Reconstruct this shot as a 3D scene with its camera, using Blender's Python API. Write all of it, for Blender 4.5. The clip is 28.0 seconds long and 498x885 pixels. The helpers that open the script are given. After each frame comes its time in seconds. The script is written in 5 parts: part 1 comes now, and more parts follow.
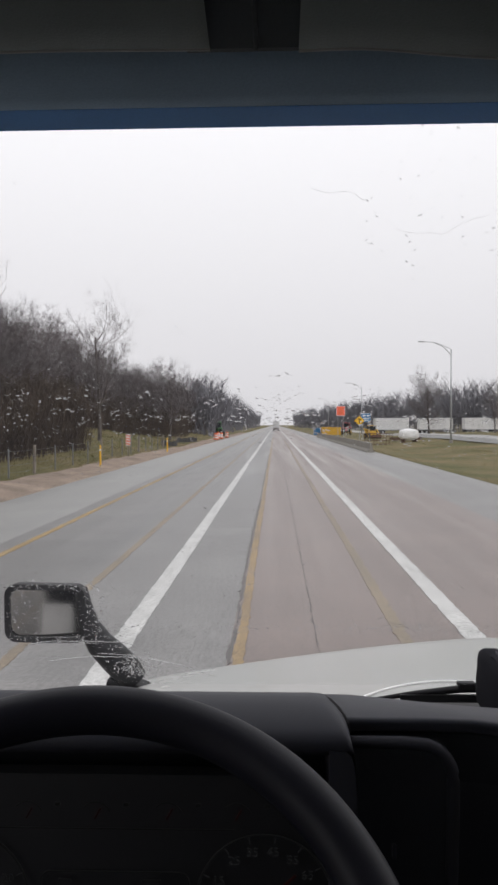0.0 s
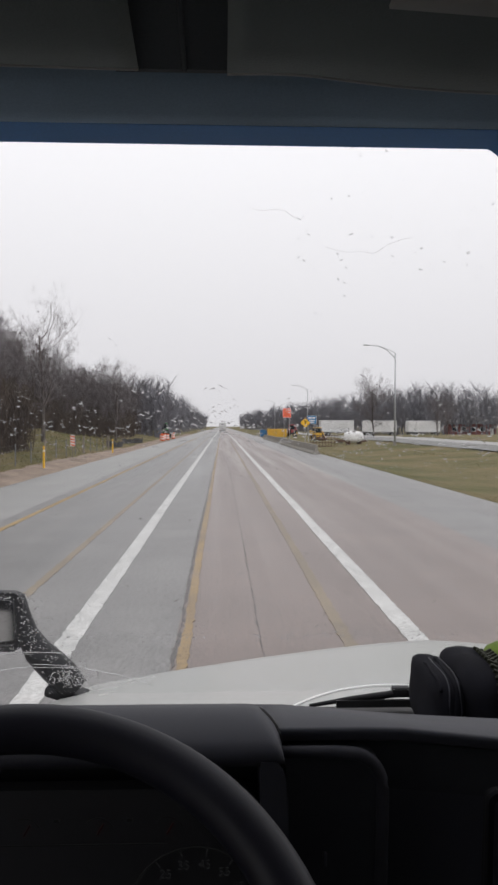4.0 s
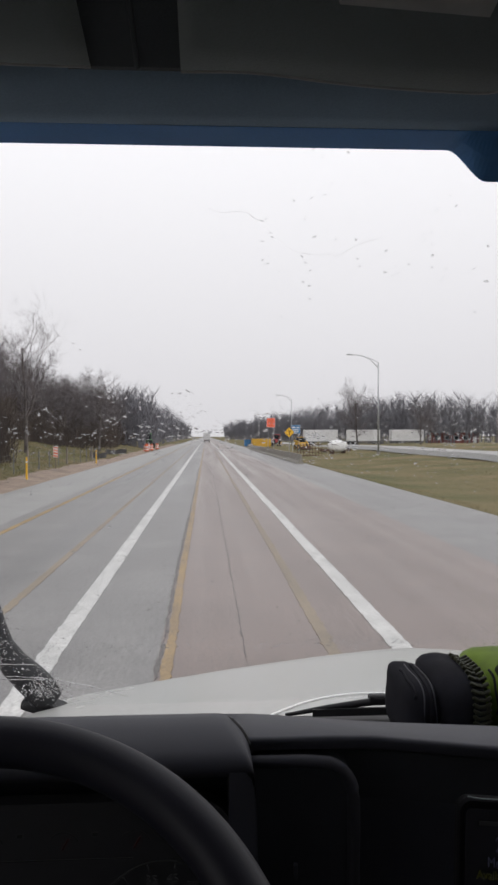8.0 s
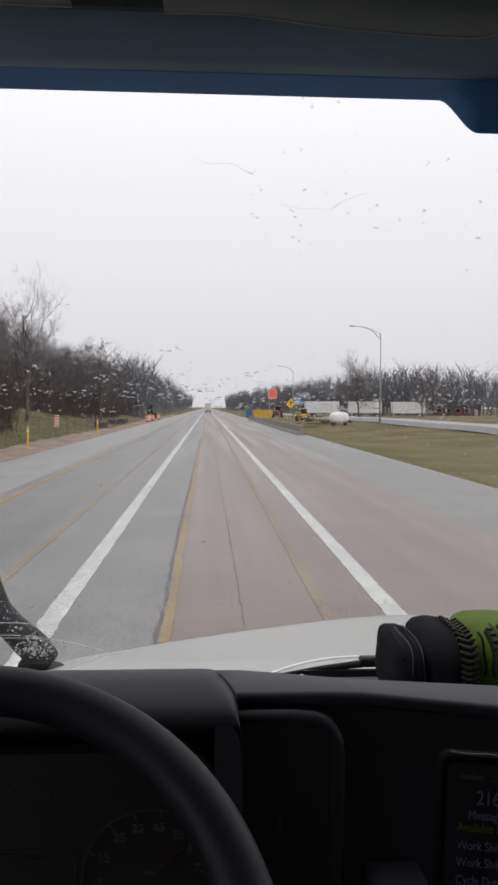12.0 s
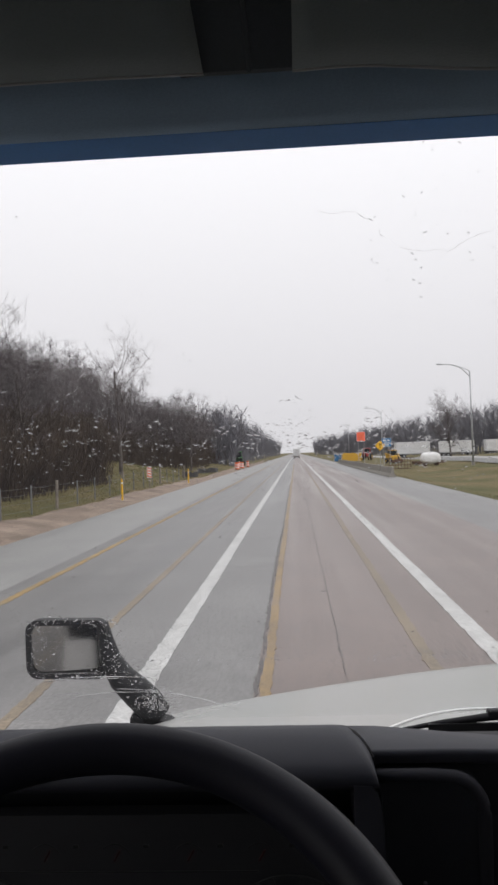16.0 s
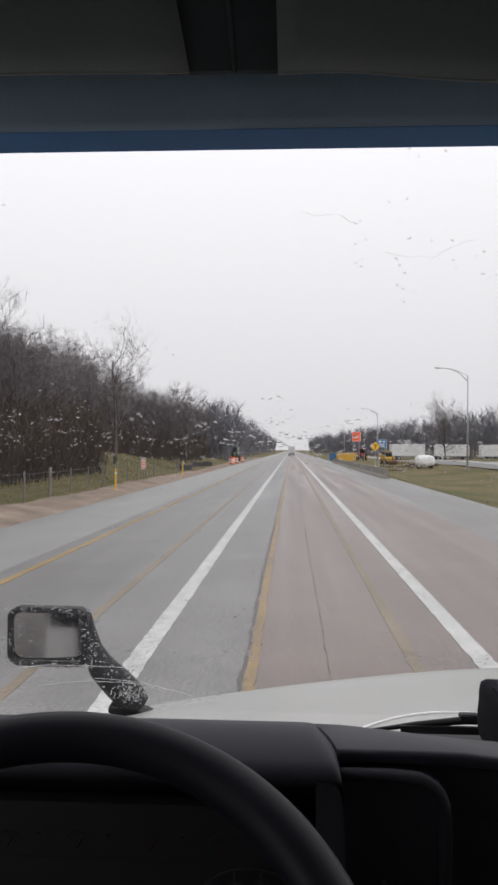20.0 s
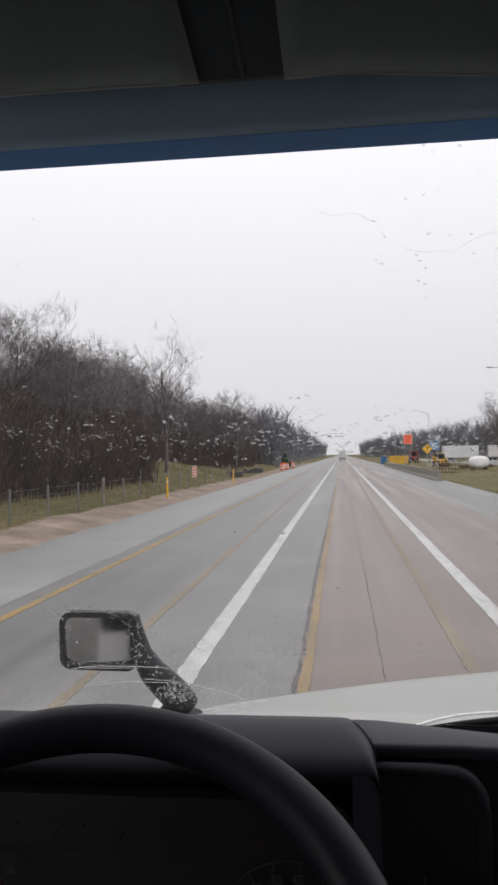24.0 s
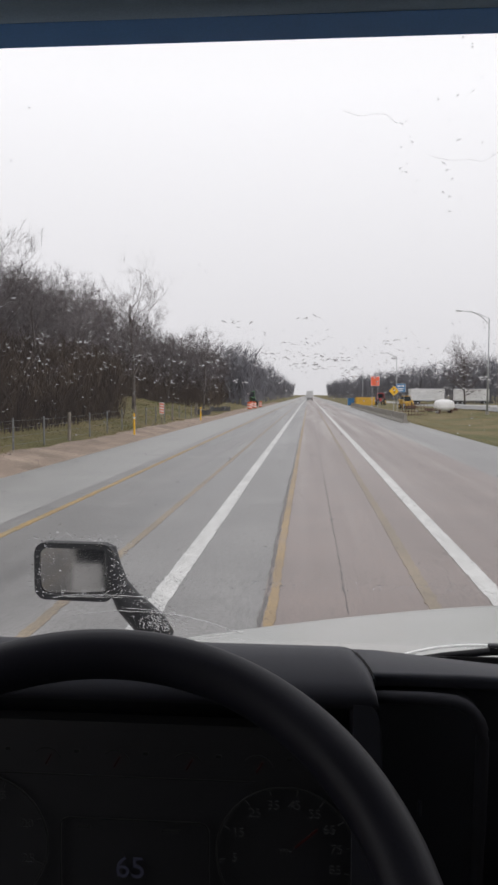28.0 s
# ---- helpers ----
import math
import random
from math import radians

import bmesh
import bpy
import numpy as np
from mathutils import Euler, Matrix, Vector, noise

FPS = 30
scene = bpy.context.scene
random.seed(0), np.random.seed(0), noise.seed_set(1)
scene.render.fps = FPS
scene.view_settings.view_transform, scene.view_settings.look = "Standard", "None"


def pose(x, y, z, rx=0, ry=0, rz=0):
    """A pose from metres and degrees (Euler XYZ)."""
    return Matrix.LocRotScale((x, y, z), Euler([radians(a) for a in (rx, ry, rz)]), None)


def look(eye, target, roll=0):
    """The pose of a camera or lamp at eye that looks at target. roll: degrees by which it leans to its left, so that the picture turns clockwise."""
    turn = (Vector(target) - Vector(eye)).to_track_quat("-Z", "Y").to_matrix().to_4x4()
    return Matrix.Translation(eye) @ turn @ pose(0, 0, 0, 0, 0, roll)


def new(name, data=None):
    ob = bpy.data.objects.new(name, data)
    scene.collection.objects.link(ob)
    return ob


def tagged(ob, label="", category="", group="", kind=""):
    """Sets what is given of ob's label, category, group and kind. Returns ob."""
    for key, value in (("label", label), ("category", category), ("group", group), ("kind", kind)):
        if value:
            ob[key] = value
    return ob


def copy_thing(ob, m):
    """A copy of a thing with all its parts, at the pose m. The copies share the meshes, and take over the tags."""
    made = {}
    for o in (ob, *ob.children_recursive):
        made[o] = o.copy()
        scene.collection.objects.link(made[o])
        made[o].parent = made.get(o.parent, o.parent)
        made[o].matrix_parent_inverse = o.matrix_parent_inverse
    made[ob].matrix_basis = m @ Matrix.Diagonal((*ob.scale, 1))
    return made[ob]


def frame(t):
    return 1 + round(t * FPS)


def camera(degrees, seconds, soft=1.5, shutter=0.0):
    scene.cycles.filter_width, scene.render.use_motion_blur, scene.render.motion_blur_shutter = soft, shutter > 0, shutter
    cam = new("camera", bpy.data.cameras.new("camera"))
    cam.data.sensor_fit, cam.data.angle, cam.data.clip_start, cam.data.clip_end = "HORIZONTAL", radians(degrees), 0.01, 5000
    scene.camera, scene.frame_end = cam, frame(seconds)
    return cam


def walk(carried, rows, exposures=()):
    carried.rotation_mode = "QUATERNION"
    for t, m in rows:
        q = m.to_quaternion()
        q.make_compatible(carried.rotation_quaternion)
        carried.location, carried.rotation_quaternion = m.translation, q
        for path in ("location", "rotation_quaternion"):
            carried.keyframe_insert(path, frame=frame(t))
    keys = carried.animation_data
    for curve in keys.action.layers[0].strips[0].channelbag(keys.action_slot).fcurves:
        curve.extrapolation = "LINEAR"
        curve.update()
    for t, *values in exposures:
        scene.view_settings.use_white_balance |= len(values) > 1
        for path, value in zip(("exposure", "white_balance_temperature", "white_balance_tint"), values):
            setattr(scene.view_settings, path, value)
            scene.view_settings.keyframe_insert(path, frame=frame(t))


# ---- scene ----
# The cab of a truck on a motorway, seen by a phone held beside the driver's head. +y is the way ahead, z = 0 the road.
cam = camera(35.5, 28.0, soft=2.8)
PATH = [
    (0, (-0.0196, 0.0002, 2.3109), (-0.0867, 1.9985, 2.2657), -0.21),
    (0.5, (-0.0046, 0.0336, 2.3047), (-0.0317, 2.0292, 2.1742), 1.15),
    (0.8, (-0.0171, 0.0584, 2.2949), (0.0111, 2.0288, 1.9531), -1.71),
    (1, (-0.0465, 0.0496, 2.3204), (0.0510, 2.0266, 2.0344), 1.31),
    (1.5, (-0.0377, 0.0165, 2.3199), (0.0445, 2.0089, 2.1664), 0.27),
    (2, (-0.0412, 0.0163, 2.3441), (0.0375, 2.0130, 2.2616), 0.36),
    (2.5, (-0.0271, 0.0051, 2.3244), (0.0520, 2.0031, 2.2796), 0.63),
    (3, (-0.0082, 0.0083, 2.3317), (0.0411, 2.0065, 2.2642), 1.17),
    (3.5, (-0.0100, -0.0054, 2.3282), (0.0641, 1.9930, 2.2980), 0.25),
    (5.5, (0.0088, 0.0105, 2.3115), (0.0677, 2.0069, 2.2083), -0.09),
    (6, (-0.0184, 0.0031, 2.3119), (0.0569, 2.0005, 2.2427), -0.47),
    (6.5, (-0.0040, -0.0041, 2.3093), (0.1103, 1.9924, 2.2814), -0.65),
    (7, (0.0049, -0.0132, 2.3181), (0.1190, 1.9832, 2.2827), -0.44),
    (7.5, (-0.0089, -0.0025, 2.3117), (0.1104, 1.9939, 2.3248), -0.97),
    (8, (0.0106, 0.0050, 2.3176), (0.1213, 2.0019, 2.3014), -0.21),
    (8.5, (0.0333, -0.0000, 2.3236), (0.2070, 1.9907, 2.2421), -0.08),
    (9, (0.0215, 0.0111, 2.3120), (0.2074, 2.0016, 2.2516), -0.14),
    (9.5, (0.0200, 0.0035, 2.3106), (0.2045, 1.9942, 2.2547), -0.12),
    (10, (0.0053, 0.0172, 2.2998), (0.1981, 2.0065, 2.2244), 0.13),
    (10.5, (0.0090, 0.0105, 2.3121), (0.1584, 2.0025, 2.2147), -0.53),
    (11, (-0.0218, 0.0155, 2.3079), (0.0580, 2.0118, 2.2156), 0.29),
    (11.5, (0.0385, 0.0184, 2.2797), (0.1316, 2.0065, 2.0832), 2.14),
    (12, (0.0229, 0.0052, 2.3044), (0.1303, 2.0003, 2.2139), 0.30),
    (12.5, (-0.0040, 0.0029, 2.3154), (0.1097, 1.9989, 2.2591), -0.32),
    (14.5, (-0.0036, 0.0124, 2.3386), (-0.0357, 2.0119, 2.3677), -0.38),
    (15, (0.0172, 0.0253, 2.2999), (-0.0832, 2.0216, 2.2309), -3.54),
    (15.5, (0.0047, 0.0022, 2.3044), (-0.0764, 2.0002, 2.3429), -4.23),
    (16, (-0.0110, 0.0129, 2.3080), (-0.1293, 2.0092, 2.3382), -2.09),
    (16.5, (-0.0204, 0.0217, 2.3112), (-0.1442, 2.0179, 2.3232), -1.42),
    (17, (-0.0037, 0.0043, 2.3075), (-0.1462, 1.9992, 2.3095), -0.53),
    (17.5, (0.0225, 0.0136, 2.3072), (-0.1174, 2.0079, 2.3625), -0.58),
    (18, (0.0294, 0.0182, 2.2976), (-0.1087, 2.0128, 2.3465), 0.35),
    (18.5, (-0.0120, 0.0167, 2.3082), (-0.1040, 2.0145, 2.3147), -0.40),
    (19, (-0.0235, 0.0184, 2.3037), (-0.1374, 2.0150, 2.3284), 0.09),
    (19.5, (-0.0170, 0.0118, 2.3093), (-0.1144, 2.0094, 2.3110), -0.38),
    (20, (0.0052, 0.0086, 2.3094), (-0.1020, 2.0056, 2.3276), 0.35),
    (20.5, (0.0062, 0.0180, 2.3046), (-0.0899, 2.0157, 2.3064), -0.00),
    (22.5, (0.0331, -0.0108, 2.3040), (-0.1739, 1.9781, 2.3423), -3.37),
    (23, (0.0137, -0.0139, 2.3087), (-0.2692, 1.9656, 2.3495), -3.15),
    (23.5, (0.0205, -0.0021, 2.3024), (-0.2537, 1.9789, 2.3285), 0.12),
    (24, (0.0273, -0.0031, 2.3021), (-0.2081, 1.9827, 2.3371), -1.10),
    (24.5, (0.0249, 0.0024, 2.2973), (-0.1988, 1.9896, 2.3253), 0.30),
    (25, (0.0138, -0.0053, 2.3057), (-0.2336, 1.9792, 2.3322), -2.04),
    (25.5, (0.0464, 0.0075, 2.2915), (-0.2335, 1.9877, 2.3080), -5.27),
    (26, (0.0505, -0.0043, 2.3030), (-0.2357, 1.9750, 2.3178), -5.29),
    (26.5, (0.0201, -0.0021, 2.3028), (-0.2963, 1.9725, 2.3317), -4.13),
    (27, (0.0554, -0.0040, 2.2990), (-0.2687, 1.9692, 2.3336), -5.27),
    (27.5, (0.0304, -0.0058, 2.2922), (-0.2755, 1.9704, 2.3276), -4.32),
    (28, (-0.0127, 0.0284, 2.2860), (-0.1648, 2.0188, 2.1627), 0.23),
]
walk(cam, [(t, look(eye, target, roll)) for t, eye, target, roll in PATH], exposures=[(0.0, 0.0, 6500, 13), (28.0, 0.0, 6500, 13)])

# ---- light ----
SUN_ELEVATION, SUN_TURN = 48.0, 150.0
world = bpy.data.worlds.new("world")
scene.world = world
world.use_nodes = True
wt = world.node_tree
sky = wt.nodes.new("ShaderNodeTexSky")
sky.sky_type, sky.sun_disc = "NISHITA", False
sky.sun_elevation, sky.sun_rotation = radians(SUN_ELEVATION), radians(SUN_TURN)
sky.air_density, sky.dust_density, sky.ozone_density = 1.0, 6.0, 1.0
grey = wt.nodes.new("ShaderNodeHueSaturation")
grey.inputs["Saturation"].default_value = 0.12
cloud = wt.nodes.new("ShaderNodeMixRGB")
cloud.inputs[0].default_value = 0.9
cloud.inputs[2].default_value = (11.2, 11.2, 11.3, 1)
wt.links.new(sky.outputs[0], grey.inputs["Color"])
wt.links.new(grey.outputs[0], cloud.inputs[1])
wt.links.new(cloud.outputs[0], wt.nodes["Background"].inputs["Color"])
wt.nodes["Background"].inputs["Strength"].default_value = 0.1
sun = new("sun", bpy.data.lights.new("sun", "SUN"))
sun.data.energy, sun.data.angle, sun.data.color = 0.6, radians(25), (1, 0.98, 0.95)
sun.matrix_world = look((0, 0, 60), (-20, 45, 0))


# the low cloud near the horizon, a little darker than the sky overhead
def cloud_bank():
    m = bpy.data.materials.new("low_cloud")
    m.use_nodes = True
    t = m.node_tree
    t.nodes.remove(t.nodes["Principled BSDF"])
    em, ramp, co, sep, mr = (t.nodes.new(k) for k in ("ShaderNodeEmission", "ShaderNodeValToRGB", "ShaderNodeTexCoord", "ShaderNodeSeparateXYZ", "ShaderNodeMapRange"))
    mr.inputs["From Max"].default_value = 1500
    ramp.color_ramp.elements[0].color, ramp.color_ramp.elements[1].color = (0.72, 0.715, 0.73, 1), (1.04, 1.04, 1.055, 1)
    t.links.new(co.outputs["Object"], sep.inputs[0])
    t.links.new(sep.outputs["Z"], mr.inputs["Value"])
    t.links.new(mr.outputs[0], ramp.inputs[0])
    t.links.new(ramp.outputs[0], em.inputs["Color"])
    t.links.new(em.outputs[0], t.nodes["Material Output"].inputs["Surface"])
    verts, faces = [], []
    for k in range(72):
        a = 2 * math.pi * k / 72
        for z in (-20, 1500):
            verts.append((3900 * math.cos(a), 3900 * math.sin(a), z))
        n = (k + 1) % 72
        faces.append((2 * k, 2 * k + 1, 2 * n + 1, 2 * n))
    me = bpy.data.meshes.new("backdrop")
    me.from_pydata(verts, [], faces)
    me.materials.append(m)
    tagged(new("backdrop", me), "pale grey rain cloud low over the horizon", "sky", kind="structure")


cloud_bank()


# ---- helpers of this scene ----
def part(name, bm, material, parent, label="", smooth=False):
    me = bpy.data.meshes.new(name)
    bm.normal_update()
    bm.to_mesh(me)
    bm.free()
    me.materials.append(material)
    if smooth:
        me.polygons.foreach_set("use_smooth", [True] * len(me.polygons))
    ob = new(name, me)
    ob.parent = parent
    if label:
        ob["label"] = label
    return ob


def raw(name, verts, faces, material, parent, label="", smooth=False):
    me = bpy.data.meshes.new(name)
    me.from_pydata(verts, [], faces)
    me.materials.append(material)
    if smooth:
        me.polygons.foreach_set("use_smooth", [True] * len(me.polygons))
    ob = new(name, me)
    ob.parent = parent
    if label:
        ob["label"] = label
    return ob


def thing(name, label, category, at=(0, 0, 0), turn=0.0, group="", kind=""):
    ob = new(name)
    ob.empty_display_size = 0.2
    ob.matrix_world = pose(*at, 0, 0, turn)
    return tagged(ob, label, category, group, kind)


def box(bm, size, at, rot=(0, 0, 0), bevel=0.0, seg=2):
    made = bmesh.ops.create_cube(bm, size=1.0)["verts"]
    bmesh.ops.scale(bm, vec=size, verts=made)
    if bevel > 0:
        edges = list({e for v in made for e in v.link_edges})
        res = bmesh.ops.bevel(bm, geom=edges, offset=bevel, segments=seg, affect="EDGES", profile=0.5)
        made = list({v for f in res["faces"] for v in f.verts} | {v for v in made if v.is_valid})
    bmesh.ops.transform(bm, matrix=pose(*at, *rot), verts=made)
    return made


def box_bm(size, at=(0, 0, 0), rot=(0, 0, 0), bevel=0.0, seg=2):
    bm = bmesh.new()
    box(bm, size, at, rot, bevel, seg)
    return bm


def cyl(bm, r1, r2, length, at, rot=(0, 0, 0), seg=20):
    made = bmesh.ops.create_cone(bm, cap_ends=True, segments=seg, radius1=r1, radius2=r2, depth=length)["verts"]
    bmesh.ops.transform(bm, matrix=pose(*at, *rot), verts=made)
    return made


def cyl_bm(r1, r2, length, at=(0, 0, 0), rot=(0, 0, 0), seg=20):
    bm = bmesh.new()
    cyl(bm, r1, r2, length, at, rot, seg)
    return bm


def tube(bm, points, radii, seg=8, flat=1.0, cap=True):
    """A tube along points; radii: one a point."""
    rings = []
    pts = [Vector(p) for p in points]
    for n, p in enumerate(pts):
        d = (pts[min(n + 1, len(pts) - 1)] - pts[max(n - 1, 0)]).normalized()
        side = d.cross(Vector((0, 0, 1)))
        side = side.normalized() if side.length > 1e-4 else Vector((1, 0, 0))
        up = side.cross(d)
        r = radii[n] if isinstance(radii, (list, tuple)) else radii
        rings.append([bm.verts.new(p + r * (math.cos(a) * side + flat * math.sin(a) * up)) for a in [2 * math.pi * k / seg for k in range(seg)]])
    for a, b in zip(rings, rings[1:]):
        for k in range(seg):
            bm.faces.new((a[k], a[(k + 1) % seg], b[(k + 1) % seg], b[k]))
    if cap:
        bm.faces.new(rings[0][::-1])
        bm.faces.new(rings[-1])


def tube_bm(points, radii, seg=8, flat=1.0):
    bm = bmesh.new()
    tube(bm, points, radii, seg, flat)
    return bm


def torus_bm(R, r, seg=96, ring=16, m=Matrix(), oval=1.0, a0=0.0, a1=2 * math.pi):
    bm = bmesh.new()
    closed = a1 - a0 > 6.28
    n = seg if closed else seg + 1
    rows = []
    for k in range(n):
        a = a0 + (a1 - a0) * k / seg
        rows.append([bm.verts.new(m @ Vector(((R + r * math.cos(b)) * math.cos(a), (R + r * math.cos(b)) * math.sin(a), r * oval * math.sin(b)))) for b in [2 * math.pi * j / ring for j in range(ring)]])
    for k in range(seg):
        a, b = rows[k], rows[(k + 1) % n]
        for j in range(ring):
            bm.faces.new((a[j], b[j], b[(j + 1) % ring], a[(j + 1) % ring]))
    return bm


def profile_bm(profile, xs, close=True):
    """A profile of (y, z) swept along x; xs: (x, scale towards the profile's middle) stations."""
    bm = bmesh.new()
    cy = sum(p[0] for p in profile) / len(profile)
    cz = sum(p[1] for p in profile) / len(profile)
    rows = [[bm.verts.new((x, cy + s * (y - cy), cz + s * (z - cz))) for y, z in profile] for x, s in xs]
    for a, b in zip(rows, rows[1:]):
        for k in range(len(profile)):
            bm.faces.new((a[k], b[k], b[(k + 1) % len(profile)], a[(k + 1) % len(profile)]))
    if close:
        bm.faces.new(rows[0])
        bm.faces.new(rows[-1][::-1])
    bmesh.ops.recalc_face_normals(bm, faces=bm.faces[:])
    return bm


def rounded(w, h, r, n=6):
    """The outline of a rounded rectangle, as (u, v)."""
    out = []
    for cx, cy, a0 in ((w / 2 - r, h / 2 - r, 0), (-w / 2 + r, h / 2 - r, 90), (-w / 2 + r, -h / 2 + r, 180), (w / 2 - r, -h / 2 + r, 270)):
        for k in range(n + 1):
            a = radians(a0 + 90 * k / n)
            out.append((cx + r * math.cos(a), cy + r * math.sin(a)))
    return out


def plate_bm(outline, depth, m=Matrix(), inset=0.0):
    """An outline in (u, v) as a slab, its front at v-up, u-right and facing -y, depth back along +y. inset: a chamfer."""
    bm = bmesh.new()
    cu = sum(p[0] for p in outline) / len(outline)
    cv = sum(p[1] for p in outline) / len(outline)
    def ring(y, d):
        return [bm.verts.new(m @ Vector((cu + (u - cu) * (1 - d), y, cv + (v - cv) * (1 - d)))) for u, v in outline]
    rows = [ring(0, inset), ring(depth * 0.25, 0), ring(depth, 0)] if inset else [ring(0, 0), ring(depth, 0)]
    n = len(outline)
    for a, b in zip(rows, rows[1:]):
        for k in range(n):
            bm.faces.new((a[k], a[(k + 1) % n], b[(k + 1) % n], b[k]))
    bm.faces.new(rows[0][::-1])
    bm.faces.new(rows[-1])
    bmesh.ops.recalc_face_normals(bm, faces=bm.faces[:])
    return bm


def frame_bm(outer, inner, depth, m=Matrix()):
    """A ring-shaped slab between two outlines of as many points."""
    bm = bmesh.new()
    n = len(outer)
    rows = [[bm.verts.new(m @ Vector((u, y, v))) for u, v in o] for o, y in ((outer, depth), (outer, 0), (inner, 0), (inner, depth))]
    for i in range(4):
        a, b = rows[i], rows[(i + 1) % 4]
        for k in range(n):
            bm.faces.new((a[k], a[(k + 1) % n], b[(k + 1) % n], b[k]))
    bmesh.ops.recalc_face_normals(bm, faces=bm.faces[:])
    return bm


def words(body, size, m, material, parent, name="lettering", align="CENTER"):
    cu = bpy.data.curves.new(name, "FONT")
    cu.body, cu.size, cu.align_x, cu.align_y, cu.extrude = body, size, align, "CENTER", 0.0003
    tmp = new(name, cu)
    me = bpy.data.meshes.new_from_object(tmp)
    bpy.data.objects.remove(tmp)
    me.transform(m @ pose(0, 0, 0, 90, 0, 0))
    me.materials.clear()
    me.materials.append(material)
    ob = new(name, me)
    ob.parent = parent
    return ob


# ---- materials ----
def material(name, base, rough=0.6, metal=0.0, vary=0.15, scale=4.0, bump=0.1, bump_scale=40.0, stretch=(1, 1, 1), second=None, coords="Object", spec=0.5, per_object=0.0, bump_distance=0.01, swing=0.12, speck=0.0):
    """A surface with broad stains, fine grain and relief; second: a colour that comes through in patches."""
    m = bpy.data.materials.new(name)
    m.use_nodes = True
    t = m.node_tree
    n, link = t.nodes, t.links.new
    b = n["Principled BSDF"]
    co = n.new("ShaderNodeTexCoord")
    mp = n.new("ShaderNodeMapping")
    mp.inputs["Scale"].default_value = stretch
    link(co.outputs[coords], mp.inputs["Vector"])
    big, fine = n.new("ShaderNodeTexNoise"), n.new("ShaderNodeTexNoise")
    big.inputs["Scale"].default_value, big.inputs["Detail"].default_value = scale, 4
    fine.inputs["Scale"].default_value, fine.inputs["Detail"].default_value = bump_scale, 3
    link(mp.outputs[0], big.inputs["Vector"])
    link(mp.outputs[0], fine.inputs["Vector"])
    ramp = n.new("ShaderNodeValToRGB")
    ramp.color_ramp.elements[0].position, ramp.color_ramp.elements[1].position = 0.32, 0.7
    c0 = [c * (1 - vary) for c in base]
    c1 = [min(1, c * (1 + vary)) for c in base] if second is None else second
    ramp.color_ramp.elements[0].color, ramp.color_ramp.elements[1].color = (*c0, 1), (*c1, 1)
    link(big.outputs[0], ramp.inputs[0])
    grain = n.new("ShaderNodeMixRGB")
    grain.blend_type = "MULTIPLY"
    grain.inputs[0].default_value = min(1, vary * 1.6)
    link(ramp.outputs[0], grain.inputs[1])
    gr = n.new("ShaderNodeValToRGB")
    gr.color_ramp.elements[0].position, gr.color_ramp.elements[1].position = 0.3, 0.65
    gr.color_ramp.elements[0].color, gr.color_ramp.elements[1].color = (0.55, 0.55, 0.55, 1), (1, 1, 1, 1)
    link(fine.outputs[0], gr.inputs[0])
    link(gr.outputs[0], grain.inputs[2])
    out = grain.outputs[0]
    if speck:
        dots, blot = n.new("ShaderNodeTexNoise"), n.new("ShaderNodeTexNoise")
        dots.inputs["Scale"].default_value, dots.inputs["Detail"].default_value = 22, 6
        blot.inputs["Scale"].default_value, blot.inputs["Detail"].default_value = 0.55, 5
        link(co.outputs[coords], blot.inputs["Vector"])
        link(co.outputs[coords], dots.inputs["Vector"])
        for tex, low, high, k in ((dots, 0.35, 0.62, speck), (blot, 0.4, 0.6, speck * 0.45)):
            rp = n.new("ShaderNodeValToRGB")
            rp.color_ramp.elements[0].position, rp.color_ramp.elements[1].position = low, high
            rp.color_ramp.elements[0].color, rp.color_ramp.elements[1].color = (0.45, 0.45, 0.45, 1), (1.12, 1.12, 1.12, 1)
            link(tex.outputs[0], rp.inputs[0])
            mx = n.new("ShaderNodeMixRGB")
            mx.blend_type = "MULTIPLY"
            mx.inputs[0].default_value = k
            link(out, mx.inputs[1])
            link(rp.outputs[0], mx.inputs[2])
            out = mx.outputs[0]
    if per_object:
        info = n.new("ShaderNodeObjectInfo")
        hsv = n.new("ShaderNodeHueSaturation")
        mr = n.new("ShaderNodeMapRange")
        mr.inputs["To Min"].default_value, mr.inputs["To Max"].default_value = 1 - per_object, 1 + per_object
        link(info.outputs["Random"], mr.inputs["Value"])
        link(mr.outputs[0], hsv.inputs["Value"])
        link(out, hsv.inputs["Color"])
        out = hsv.outputs[0]
    link(out, b.inputs["Base Color"])
    rr = n.new("ShaderNodeMapRange")
    rr.inputs["To Min"].default_value, rr.inputs["To Max"].default_value = max(0.02, rough - swing), min(1, rough + swing)
    link(big.outputs[0], rr.inputs["Value"])
    link(rr.outputs[0], b.inputs["Roughness"])
    b.inputs["Metallic"].default_value = metal
    b.inputs["Specular IOR Level"].default_value = spec
    if bump:
        bp = n.new("ShaderNodeBump")
        bp.inputs["Strength"].default_value, bp.inputs["Distance"].default_value = bump, bump_distance
        link(fine.outputs[0], bp.inputs["Height"])
        link(bp.outputs[0], b.inputs["Normal"])
    return m


